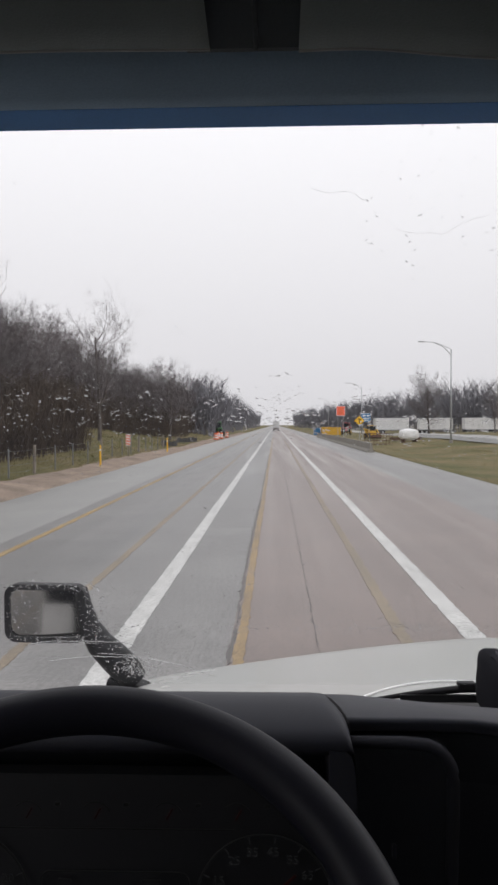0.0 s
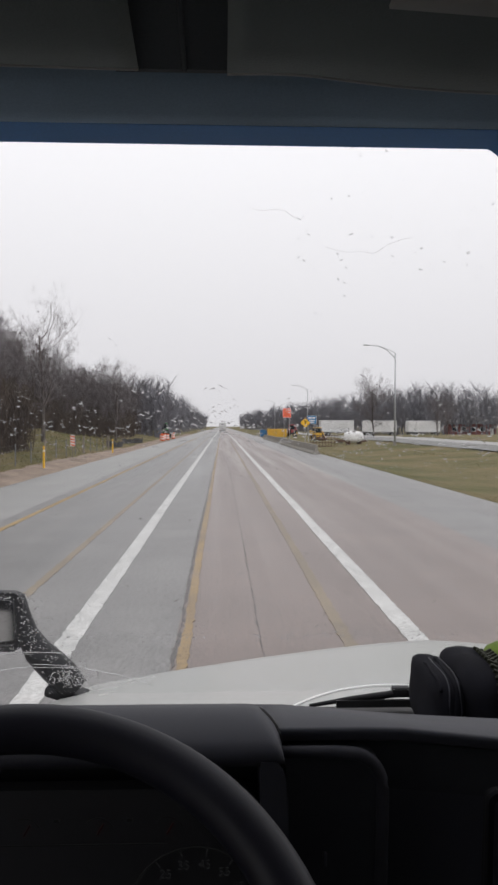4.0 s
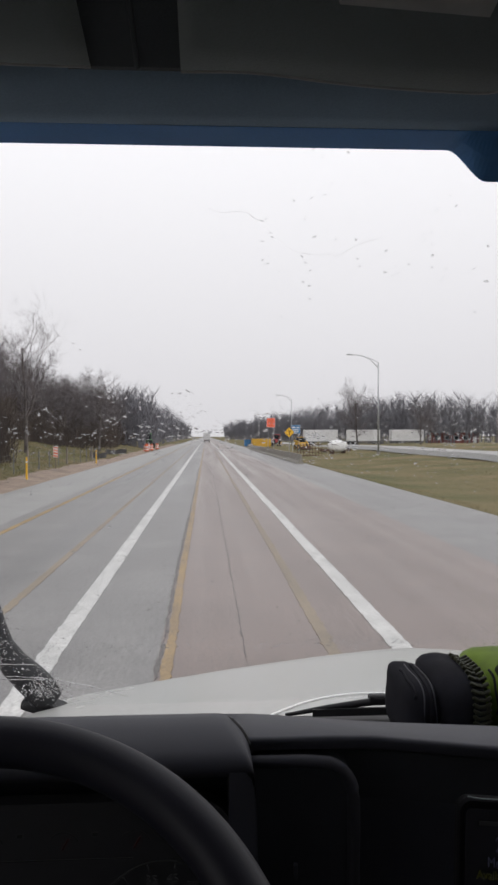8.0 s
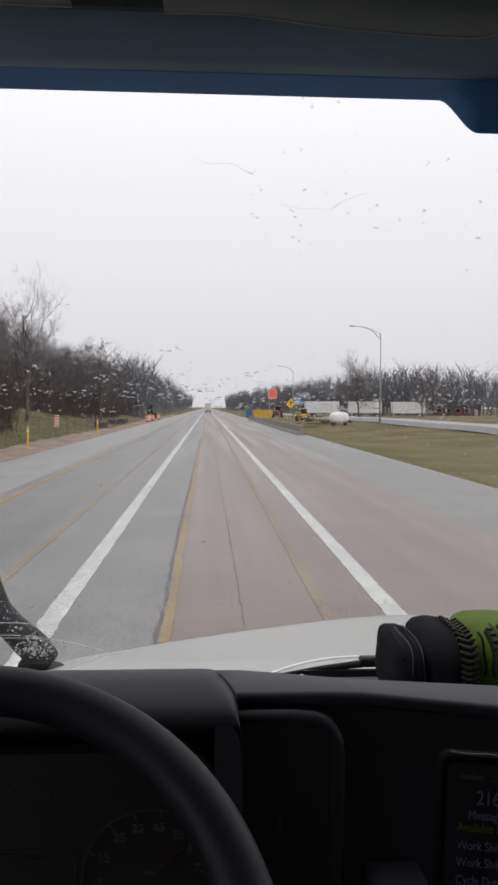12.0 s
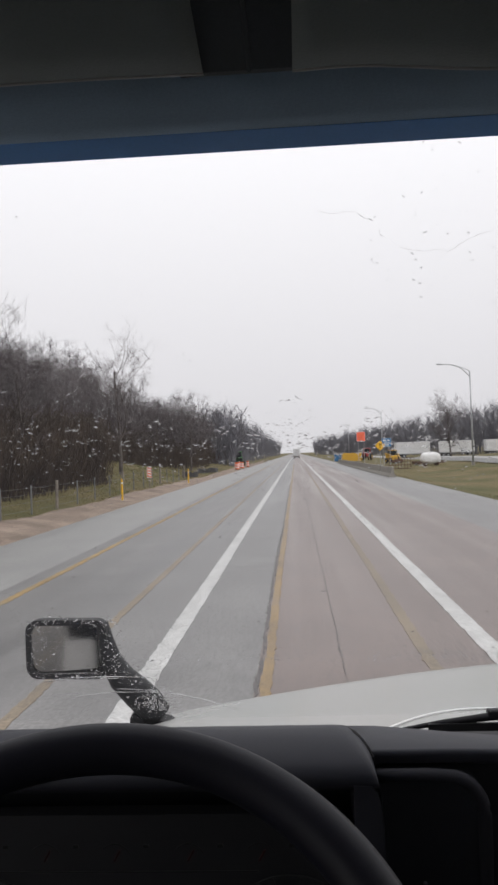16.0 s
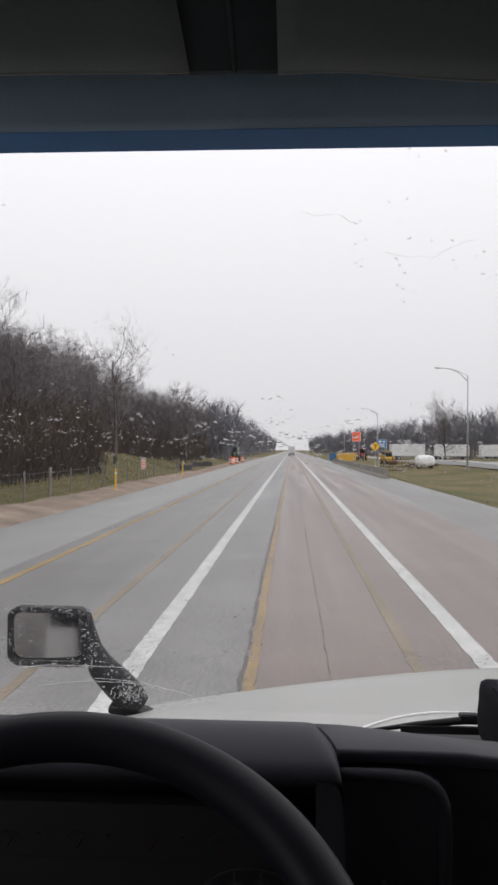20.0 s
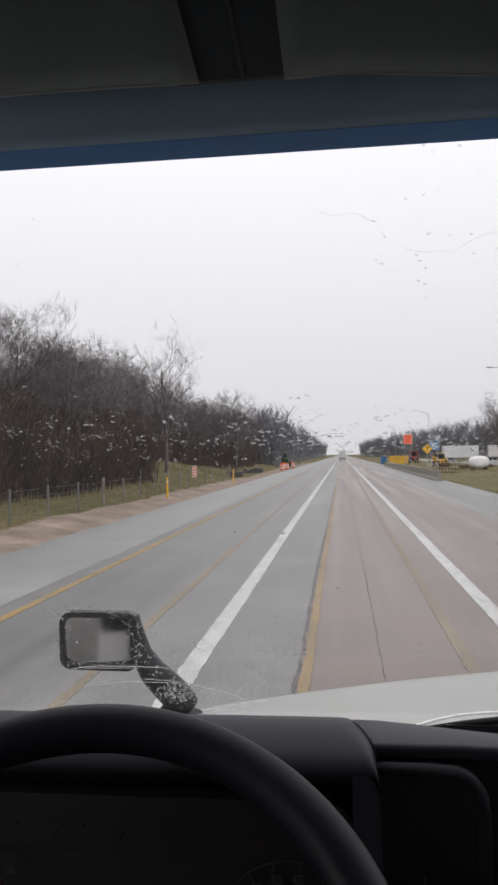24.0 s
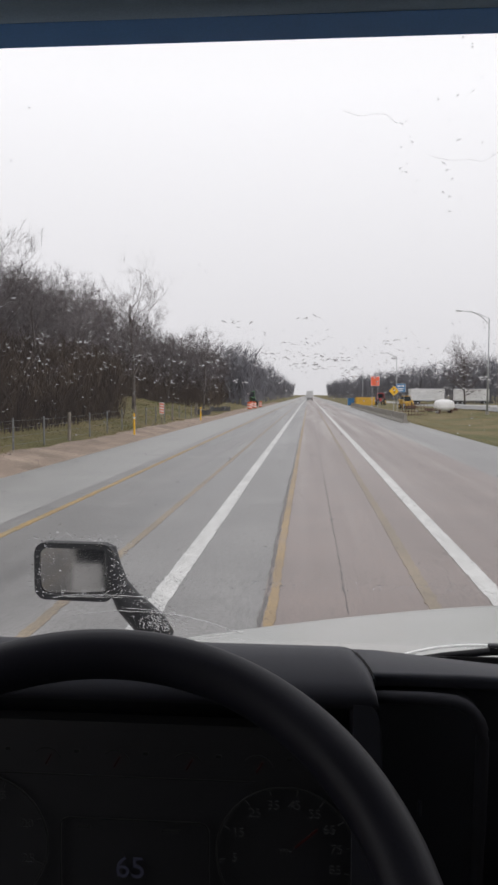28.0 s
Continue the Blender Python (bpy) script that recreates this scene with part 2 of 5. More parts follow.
def glow(name, colour, strength):
    m = bpy.data.materials.new(name)
    m.use_nodes = True
    b = m.node_tree.nodes["Principled BSDF"]
    b.inputs["Base Color"].default_value = (0.012, 0.012, 0.012, 1)
    b.inputs["Specular IOR Level"].default_value = 0.1
    b.inputs["Emission Color"].default_value = (*colour, 1)
    b.inputs["Emission Strength"].default_value = strength
    return m


def pane_material(name, gloss, film=0.0):
    m = bpy.data.materials.new(name)
    m.use_nodes = True
    t = m.node_tree
    n, link = t.nodes, t.links.new
    n.remove(n["Principled BSDF"])
    clear, shine, mix = n.new("ShaderNodeBsdfTransparent"), n.new("ShaderNodeBsdfGlossy"), n.new("ShaderNodeMixShader")
    clear.inputs[0].default_value = (0.98, 0.985, 0.985, 1)
    shine.inputs["Roughness"].default_value = 0.02
    mix.inputs[0].default_value = gloss
    link(clear.outputs[0], mix.inputs[1])
    link(shine.outputs[0], mix.inputs[2])
    out = mix.outputs[0]
    if film:                                         # the thin water film that the wipers leave scatters some daylight
        wet, add = n.new("ShaderNodeBsdfTranslucent"), n.new("ShaderNodeMixShader")
        wet.inputs[0].default_value = (0.9, 0.9, 0.95, 1)
        add.inputs[0].default_value = film
        link(out, add.inputs[1])
        link(wet.outputs[0], add.inputs[2])
        out = add.outputs[0]
    link(out, n["Material Output"].inputs["Surface"])
    return m


def water_material():
    m = bpy.data.materials.new("water_drop")
    m.use_nodes = True
    b = m.node_tree.nodes["Principled BSDF"]
    b.inputs["Transmission Weight"].default_value = 1.0
    b.inputs["IOR"].default_value = 1.33
    b.inputs["Roughness"].default_value = 0.0
    return m


M_DASH = material("black_dash_plastic", (0.041, 0.042, 0.053), 0.55, vary=0.12, scale=3, bump=0.25, bump_scale=900, bump_distance=0.0006, spec=0.35)
M_DASH_DARK = material("dark_panel_plastic", (0.034, 0.034, 0.042), 0.65, vary=0.1, scale=3, bump=0.2, bump_scale=700, bump_distance=0.0006, spec=0.22)
M_RIM = material("worn_wheel_rubber", (0.017, 0.017, 0.025), 0.5, vary=0.2, scale=9, bump=0.12, bump_scale=900, bump_distance=0.0006, spec=0.22)
M_LINING = material("grey_blue_headliner", (0.27, 0.37, 0.48), 0.9, vary=0.12, scale=5, bump=0.3, bump_scale=500, bump_distance=0.0008)
M_BLUE = material("blue_header_trim", (0.14, 0.39, 0.86), 0.55, vary=0.1, scale=5, bump=0.15, bump_scale=500, bump_distance=0.0006)
M_VISOR = material("grey_visor_vinyl", (0.155, 0.18, 0.185), 0.7, vary=0.1, scale=6, bump=0.35, bump_scale=600, bump_distance=0.0008)
M_SEAM = material("pale_visor_piping", (0.5, 0.5, 0.49), 0.6, vary=0.1, scale=20, bump=0.1)
M_CAB_GREY = material("grey_cab_lining", (0.27, 0.27, 0.27), 0.9, vary=0.1, scale=4, bump=0.2, bump_scale=300, bump_distance=0.001)
M_PIT = material("black_console_plastic", (0.046, 0.048, 0.056), 0.8, vary=0.1, scale=4, bump=0.1, spec=0.14)
M_BEZEL = material("dull_bezel_plastic", (0.044, 0.044, 0.052), 0.75, vary=0.15, scale=6, bump=0.2, bump_scale=700, bump_distance=0.0006, spec=0.15)
M_CONSOLE = material("dark_overhead_vinyl", (0.068, 0.076, 0.082), 0.8, vary=0.15, scale=6, bump=0.3, bump_scale=600, bump_distance=0.0008, spec=0.2)
M_CASE = material("black_tablet_case", (0.007, 0.007, 0.008), 0.8, vary=0.2, scale=8, bump=0.15, spec=0.05)
M_WHITE = material("white_truck_paint", (0.49, 0.505, 0.49), 0.25, vary=0.06, scale=1.5, bump=0.05, bump_scale=60, second=(0.43, 0.44, 0.425), bump_distance=0.002)
M_BLACK = material("black_moulded_plastic", (0.018, 0.018, 0.02), 0.5, vary=0.2, scale=12, bump=0.2, bump_scale=200, bump_distance=0.001, spec=0.2)
# whiter than the truck's own paint, for surfaces meant to look brightly lit
M_BRIGHT = material("brightened_white_paint", (0.86, 0.86, 0.86), 0.15, vary=0.03, scale=8, bump=0)
M_RUBBER = material("wiper_rubber", (0.012, 0.012, 0.013), 0.55, vary=0.2, scale=20, bump=0.1)
M_CHROME = material("mirror_silver", (0.36, 0.35, 0.34), 0.1, 1.0, vary=0.08, scale=14, bump=0)
M_FENCE = material("dull_fence_steel", (0.2, 0.2, 0.2), 0.7, 0.3, vary=0.2, scale=6, bump=0.1)
M_STEEL = material("galvanised_steel", (0.42, 0.43, 0.44), 0.5, 0.7, vary=0.2, scale=6, bump=0.1)
M_GREEN_CLOTH = material("lime_glove_fabric", (0.10, 0.16, 0.007), 0.9, vary=0.2, scale=30, bump=0.4, bump_scale=600, bump_distance=0.001)
M_BLACK_CLOTH = material("black_glove_fabric", (0.014, 0.014, 0.018), 0.9, vary=0.2, scale=30, bump=0.4, bump_scale=600, bump_distance=0.001, spec=0.1)
M_GLOVE_PANEL = material("dark_glove_panel", (0.035, 0.05, 0.012), 0.85, vary=0.25, scale=40, bump=0.4, bump_scale=500, bump_distance=0.001, spec=0.2, second=(0.012, 0.014, 0.01))
M_GLOVE_RIB = material("olive_glove_rubber", (0.026, 0.028, 0.015), 0.6, vary=0.2, scale=40, bump=0.2, bump_scale=300, bump_distance=0.0006, spec=0.3)
M_WOOD = material("brown_wood_trim", (0.34, 0.15, 0.06), 0.35, vary=0.3, scale=10, bump=0.1, bump_scale=120, stretch=(1, 1, 6), second=(0.22, 0.08, 0.03))
M_SCREEN = material("tablet_glass", (0.006, 0.006, 0.01), 0.15, vary=0.05, bump=0)
M_DIAL = material("gauge_face", (0.02, 0.02, 0.023), 0.7, vary=0.1, bump=0)
M_GLASS = pane_material("windshield_glass", 0.012, 0.006)
M_SIDE_GLASS = pane_material("side_window_glass", 0.03)
M_WATER = water_material()
G_WHITE = glow("dial_lettering_glow", (0.75, 0.78, 0.8), 0.008)
G_RING = glow("dial_ring_glow", (0.6, 0.62, 0.62), 0.0045)
G_RED = glow("needle_glow", (0.8, 0.05, 0.04), 0.006)
G_TEXT = glow("tablet_text_glow", (0.5, 0.52, 0.85), 0.016)
G_YELLOW = glow("tablet_yellow_glow", (0.55, 0.6, 0.05), 0.013)
G_BAR = glow("tablet_bar_glow", (0.5, 0.55, 0.8), 0.05)

M_ROAD = material("wet_grey_pavement", (0.2, 0.196, 0.192), 0.4, speck=0.5, vary=0.38, swing=0.3, scale=0.9, bump=0.3, bump_scale=60, stretch=(1, 0.04, 1), bump_distance=0.004)
M_LANE = material("wet_brown_pavement", (0.3, 0.2, 0.162), 0.38, speck=0.5, vary=0.42, swing=0.3, scale=0.9, bump=0.3, bump_scale=60, stretch=(1, 0.03, 1), second=(0.24, 0.2, 0.185), bump_distance=0.004)
M_SHOULDER = material("pale_shoulder_pavement", (0.31, 0.31, 0.3), 0.5, speck=0.35, vary=0.12, scale=0.9, bump=0.3, bump_scale=50, stretch=(1, 0.15, 1), bump_distance=0.004)
M_CRACK = material("dark_joint_filler", (0.1, 0.09, 0.085), 0.5, vary=0.3, scale=5, bump=0.2)
M_LINE = material("worn_white_road_paint", (0.8, 0.8, 0.78), 0.5, speck=0.35, vary=0.2, scale=5, bump=0.3, bump_scale=30, stretch=(1, 0.4, 1), second=(0.5, 0.5, 0.49), bump_distance=0.004)
M_YELLOW = material("worn_yellow_road_paint", (0.52, 0.31, 0.07), 0.55, speck=0.6, vary=0.2, scale=1.4, bump=0.3, bump_scale=50, second=(0.33, 0.26, 0.14), bump_distance=0.004)
M_WORN_YELLOW = material("half_worn_yellow_paint", (0.43, 0.28, 0.1), 0.5, speck=0.6, vary=0.2, scale=1.3, bump=0.3, bump_scale=50, second=(0.29, 0.22, 0.15), bump_distance=0.004)
M_FADED = material("faded_yellow_road_paint", (0.27, 0.215, 0.15), 0.5, speck=0.6, vary=0.2, scale=1.2, bump=0.3, bump_scale=50, bump_distance=0.004)
M_GRASS = material("dull_spring_grass", (0.145, 0.148, 0.062), 0.95, vary=0.3, scale=0.16, bump=0.6, bump_scale=6, second=(0.22, 0.17, 0.095), bump_distance=0.04, spec=0.1)
M_BLADE = material("grass_blades", (0.185, 0.19, 0.08), 0.9, vary=0.15, scale=0.2, bump=0, second=(0.27, 0.21, 0.115), spec=0.1)
M_SOIL = material("tan_bare_soil", (0.36, 0.285, 0.23), 0.9, speck=0.6, vary=0.25, scale=0.7, bump=0.6, bump_scale=12, bump_distance=0.05, spec=0.15)
M_BARK = material("grey_brown_bark", (0.115, 0.1, 0.092), 0.9, vary=0.3, scale=3, bump=0.5, bump_scale=20, bump_distance=0.03, spec=0.15, per_object=0.25)
M_TWIG = material("grey_twigs", (0.17, 0.152, 0.156), 0.9, vary=0.25, scale=0.8, bump=0, spec=0.1, per_object=0.25)
M_BRUSH = material("brown_brush", (0.085, 0.069, 0.064), 0.95, vary=0.35, scale=0.5, bump=0, spec=0.1, second=(0.11, 0.086, 0.066))
# distance haze put into the base colour: paler and bluer than the near brush
M_FAR_HAZE = material("haze_tinted_woods", (0.175, 0.172, 0.19), 0.95, vary=0.2, scale=0.05, bump=0, spec=0.05)
M_POST = material("weathered_wood_post", (0.24, 0.21, 0.18), 0.85, vary=0.25, scale=5, bump=0.4, bump_scale=40, spec=0.2)
M_PAINT_YELLOW = material("yellow_machine_paint", (0.62, 0.36, 0.03), 0.45, vary=0.15, scale=2, bump=0.1)
M_PAINT_ORANGE = material("orange_plastic", (0.8, 0.14, 0.035), 0.5, vary=0.12, scale=3, bump=0.1)
M_SIGN_RED = material("fluorescent_orange_sign", (0.95, 0.17, 0.1), 0.5, vary=0.05, scale=2, bump=0)
M_SIGN_BLUE = material("blue_sign_sheeting", (0.05, 0.2, 0.42), 0.45, vary=0.08, scale=2, bump=0)
M_SIGN_YELLOW = material("yellow_sign_sheeting", (0.85, 0.48, 0.02), 0.45, vary=0.06, scale=2, bump=0)
M_SIGN_WHITE = material("white_sheeting", (0.75, 0.75, 0.75), 0.5, vary=0.06, scale=2, bump=0)
M_PAINT_RED = material("red_machine_paint", (0.38, 0.025, 0.03), 0.4, vary=0.2, scale=2, bump=0.1)
M_PAINT_GREEN = material("green_machine_paint", (0.03, 0.17, 0.04), 0.4, vary=0.2, scale=2, bump=0.1)
M_PAINT_BLUE = material("blue_container_paint", (0.03, 0.16, 0.36), 0.5, vary=0.2, scale=2, bump=0.1)
M_CONCRETE = material("stained_concrete", (0.36, 0.345, 0.31), 0.8, vary=0.25, scale=0.9, bump=0.4, bump_scale=25, second=(0.26, 0.23, 0.19), spec=0.3)
M_RUST = material("rusty_steel", (0.11, 0.06, 0.04), 0.8, 0.2, vary=0.3, scale=3, bump=0.3)
M_TYRE = material("tyre_rubber", (0.02, 0.02, 0.02), 0.8, vary=0.2, scale=6, bump=0.3)
M_TRAILER = material("pale_trailer_panels", (0.6, 0.6, 0.6), 0.45, vary=0.1, scale=0.6, bump=0.05)
M_BRICKRED = material("red_brown_siding", (0.27, 0.09, 0.075), 0.8, vary=0.2, scale=0.8, bump=0.2)
M_ROOF = material("dark_roof_shingle", (0.09, 0.085, 0.085), 0.85, vary=0.2, scale=1, bump=0.3)
M_DARKGLASS = material("dark_window_glass", (0.02, 0.025, 0.03), 0.08, vary=0.1, scale=1, bump=0)
M_FABRIC = material("black_silt_fabric", (0.03, 0.028, 0.028), 0.9, vary=0.3, scale=2, bump=0.3)

# ---- ground and road ----
def smooth_step(v):
    v = min(1.0, max(0.0, v))
    return v * v * (3 - 2 * v)


def lie(x, y):
    """The height of the open ground."""
    z = -0.03
    if x < -8.2:
        d = -8.2 - x
        rise = 2.3 * smooth_step(d / 10) * (0.35 + 0.65 * smooth_step((y - 8) / 18) * (1 - 0.75 * smooth_step((y - 62) / 40)))
        z += rise + 0.18 * noise.noise((x * 0.15, y * 0.12, 3.1)) * smooth_step(d / 3)
    if x > 8.0:
        d = x - 8.0
        z += -0.25 * smooth_step(d / 3) * (1 - smooth_step((d - 5) / 6)) + 1.0 * smooth_step((d - 12) / 14) * smooth_step((y - 40) / 30) * (1 - smooth_step((y - 130) / 60))
        z += 0.12 * noise.noise((x * 0.12, y * 0.1, 7.7)) * smooth_step(d / 3)
    return z


def ground_sheet():
    xs = [-4000, -1500, -600, -300, -180, -120, -80, -60] + [-50 + 1.6 * k for k in range(25)] + [-10.0, -9.6, -9.2, -8.8, -8.5, -8.2, -7.9, -2, 4, 7.9, 8.3] + [10 + 1.8 * k for k in range(28)] + [66, 80, 110, 160, 260, 500, 1200, 4000]
    ys = [-1500, -500, -200, -100, -60] + [-40 + 3 * k for k in range(64)] + [160, 175, 195, 220, 260, 320, 420, 600, 900, 1500, 2500, 4500]
    verts, faces = [], []
    for y in ys:
        for x in xs:
            z = lie(x, y) if abs(x) < 200 and -300 < y < 600 else -0.03
            verts.append((x, y, z if not -8.1 < x < 8.0 else -0.2))
    w = len(xs)
    for j in range(len(ys) - 1):
        for i in range(w - 1):
            a = j * w + i
            faces.append((a, a + 1, a + w + 1, a + w))
    ob = raw("ground", verts, faces, M_GRASS, None, smooth=True)
    tagged(ob, "brownish green grass verge rising to a wooded bank", "ground", kind="structure")


ground_sheet()


def strip(name, x0, x1, y0, y1, top, material_, parent, label="", thick=0.25, step=4.0, wander=0.0):
    """A flat slab along the road, cut across every few metres."""
    bm = bmesh.new()
    rows = []
    n = max(1, int((y1 - y0) / step))
    ys = [y0 + (y1 - y0) * k / n for k in range(n + 1)]
    if wander:
        ys = sorted(set([v for v in ys if not 4 < v < 60]) | {4 + 0.11 * k for k in range(190)} | {25 + 0.35 * k for k in range(100)})
    for y in ys:
        w = 0.5 * wander * noise.noise((x0, y * 0.15, 2.0))
        a = w + (0.3 * wander * noise.noise((x0, y * 2.3, 5.0)) + 0.9 * wander * noise.noise((x0, y * 9.1, 8.0)) if wander else 0)
        b = w + (0.3 * wander * noise.noise((x1, y * 2.3, 9.0)) + 0.9 * wander * noise.noise((x1, y * 9.1, 3.0)) if wander else 0)
        rows.append([bm.verts.new(p) for p in ((x0 + a, y, top), (x1 + b, y, top), (x1 + b, y, top - thick), (x0 + a, y, top - thick))])
    for a, b in zip(rows, rows[1:]):
        for k in range(4):
            bm.faces.new((a[k], a[(k + 1) % 4], b[(k + 1) % 4], b[k]))
    bm.faces.new(rows[0])
    bm.faces.new(rows[-1][::-1])
    bmesh.ops.recalc_face_normals(bm, faces=bm.faces[:])
    return part(name, bm, material_, parent, label)


road = thing("road", "wet grey and brown motorway pavement with white and yellow lines", "road", kind="structure")
NEAR, FAR = -120.0, 1500.0
strip("lane_surface", -0.5, 5.2, NEAR, FAR, 0.0, M_LANE, road, "wet brownish lane surface", step=20)
strip("lane_surface", -5.4, -0.5, NEAR, FAR, 0.0, M_ROAD, road, "wet grey lane surface", step=20)
strip("shoulder", -8.3, -5.4, NEAR, FAR, -0.004, M_SHOULDER, road, "pale shoulder", step=20)
strip("shoulder", 5.2, 8.4, NEAR, FAR, -0.004, M_ROAD, road, "wet grey shoulder", step=20)
strip("edge_line", -1.77, -1.53, NEAR, 900, 0.008, M_LINE, road, "worn solid white line", 0.02, 3, 0.026)
strip("edge_line", 2.02, 2.26, NEAR, 900, 0.008, M_LINE, road, "worn solid white line", 0.02, 3, 0.026)
strip("yellow_line", -0.45, -0.34, NEAR, 150, 0.008, M_WORN_YELLOW, road, "worn yellow line", 0.02, 3, 0.03)
strip("yellow_line", -5.0, -4.86, NEAR, 900, 0.008, M_YELLOW, road, "worn yellow line", 0.02, 3, 0.03)
strip("faded_line", -2.75, -2.62, NEAR, 200, 0.006, M_FADED, road, "faded yellow line", 0.02, 3, 0.03)
strip("faded_line", 1.3, 1.44, 8, 120, 0.006, M_FADED, road, "faded yellow line", 0.02, 3, 0.03)
strip("pavement_joint", -0.512, -0.47, NEAR, 60, 0.005, M_CRACK, road, "dark wet seam between the lanes", 0.02, 1.0, 0.05)
strip("pavement_joint", 0.42, 0.428, NEAR, 45, 0.004, M_CRACK, road, "dark crack along the lane", 0.02, 1.0, 0.03)
bm = bmesh.new()
rows = []
for k in range(180):
    y = -60 + 1.6 * k
    w = 0.25 * noise.noise((0.3, y * 0.35, 1.0))
    rows.append([bm.verts.new((x, y, max(lie(x, y), -0.03) + 0.05 - 0.06 * (i in (0, 4)))) for i, x in enumerate((-10.25 + 1.6 * w, -9.8 + w, -9.2, -8.7, -8.25))])
for a, b in zip(rows, rows[1:]):
    for k in range(4):
        bm.faces.new((a[k], a[k + 1], b[k + 1], b[k]))
bmesh.ops.recalc_face_normals(bm, faces=bm.faces[:])
soil = part("soil_strip", bm, M_SOIL, None, "", True)
tagged(soil, "strip of tan bare soil beside the shoulder", "soil", kind="structure")
bm = bmesh.new()
rows = []
for k in range(96):
    y = 30 + 6.0 * k
    rows.append([bm.verts.new((x, y, max(lie(24, y), lie(29, y)) + 0.06 - 0.5 * (i in (0, 5)))) for i, x in enumerate((23.7, 24.0, 25.6, 27.4, 29.0, 29.3))])
for a, b in zip(rows, rows[1:]):
    for k in range(5):
        bm.faces.new((a[k], a[k + 1], b[k + 1], b[k]))
bmesh.ops.recalc_face_normals(bm, faces=bm.faces[:])
side_road = part("side_road", bm, M_SHOULDER, None)
tagged(side_road, "pale side road beyond the verge", "road", kind="structure")


# ---- the cab: its shell ----
HZ = 2.5385
def header():
    """The headliner over the windshield, with the blue strip along the glass, which drops past the middle."""
    bm = bmesh.new()
    xs = [-0.9, -0.6, -0.3, -0.1, 0.1, 0.18] + [0.19 + 0.003 * k for k in range(17)] + [0.25, 0.5, 0.9, 1.3, 1.62]
    def low(x):
        return HZ - 0.024 * smooth_step((x - 0.1975) / 0.0315)
    rows = []
    for x in xs:
        z = low(x)
        rows.append([bm.verts.new(p) for p in ((x, 0.600, z), (x, 0.585, HZ + 0.0025 + 0.55 * (z - HZ)), (x, 0.5735, HZ + 0.0047), (x, 0.575, HZ + 0.03), (x, 0.58, HZ + 0.05), (x, 0.625, HZ + 0.05))])
    for a, b in zip(rows, rows[1:]):
        for k in range(6):
            bm.faces.new((a[k], a[(k + 1) % 6], b[(k + 1) % 6], b[k]))
    bm.faces.new(rows[0])
    bm.faces.new(rows[-1][::-1])
    bmesh.ops.recalc_face_normals(bm, faces=bm.faces[:])
    ob = part("header_trim", bm, M_BLUE, None)
    tagged(ob, "dark blue trim strip along the top of the windshield", "trim", kind="structure")
    prof = [(0.58, HZ + 0.055), (0.578, HZ + 0.02), (0.574, HZ + 0.0049), (0.558, HZ + 0.0070), (0.540, HZ + 0.0095), (0.525, HZ + 0.013), (0.512, HZ + 0.02), (0.50, HZ + 0.035), (0.50, HZ + 0.09), (0.60, HZ + 0.12)]
    bm = profile_bm(prof, [(-0.9, 1), (0.0, 1), (0.7, 1), (1.62, 1)])
    ob = part("headliner_front", bm, M_LINING, None, "", True)
    tagged(ob, "grey-blue fabric headliner above the windshield", "headliner", kind="structure")


header()
CAB_L, CAB_R, CAB_BACK = -0.80, 1.56, -0.75
for name, size, at, m_, label in (
    ("ceiling", (2.4, 1.45, 0.05), (0.38, -0.08, 2.70), M_CAB_GREY, "grey cab roof lining"),
    ("wall_back", (2.4, 0.05, 1.9), (0.38, CAB_BACK, 1.75), M_CAB_GREY, "grey rear wall of the cab"),
    ("floor", (2.4, 2.0, 0.06), (0.38, 0.25, 0.86), M_DASH_DARK, "black rubber cab floor"),
    ("wall_front", (2.36, 0.04, 0.92), (0.38, 1.24, 1.39), M_DASH_DARK, "dark bulkhead under the dashboard"),
):
    ob = part(name, box_bm(size, at), m_, None)
    tagged(ob, label, name.split("_")[0], kind="structure")


def door_side(name, x, sign):
    """The side of the cab: a door with a real window opening."""
    side = thing(name, "white truck door with a black inner lining and a closed window", "door", kind="structure")
    for nm, size, at in (("door_panel", (0.05, 1.96, 0.98), (x, 0.25, 1.34)), ("window_header", (0.05, 1.45, 0.16), (x, -0.02, 2.64)), ("rear_pillar", (0.05, 0.5, 0.76), (x, -0.52, 2.19))):
        part(nm, box_bm(size, at, bevel=0.008), M_WHITE, side)
        part("inner_lining", box_bm((0.012, size[1], size[2]), (at[0] + sign * 0.034, at[1], at[2])), M_DASH_DARK, side, "black inner lining")
    # front pillar, leaning back with the windshield
    bm = bmesh.new()
    tube(bm, [(x, 1.24, 1.86), (x, 0.62, 2.56)], 0.035, 8)
    part("front_pillar", bm, M_BLACK, side, "dark front pillar")
    part("pillar_cover", tube_bm([(x, 1.30, 1.80), (x, 0.70, 2.56)], 0.03, 8), M_WHITE, side, "white outer pillar")
    # brightness put into colour and lean: whiter than the doors, tipped skyward for the mirror
    part("cab_corner", box_bm((0.24, 0.1, 0.86), (x + sign * 0.09, 1.247, 1.585), (32, 0, 0), 0.03), M_BRIGHT, side, "outer cab corner, whitened to look lit in the mirror", True)
    pane = part("window_pane", box_bm((0.005, 1.0, 0.74), (x, 0.25, 2.2)), M_SIDE_GLASS, side, "clear side glass")
    pane.visible_shadow = False
    return side


door_side("door_1", CAB_L, 1)
door_side("door_2", CAB_R, -1)

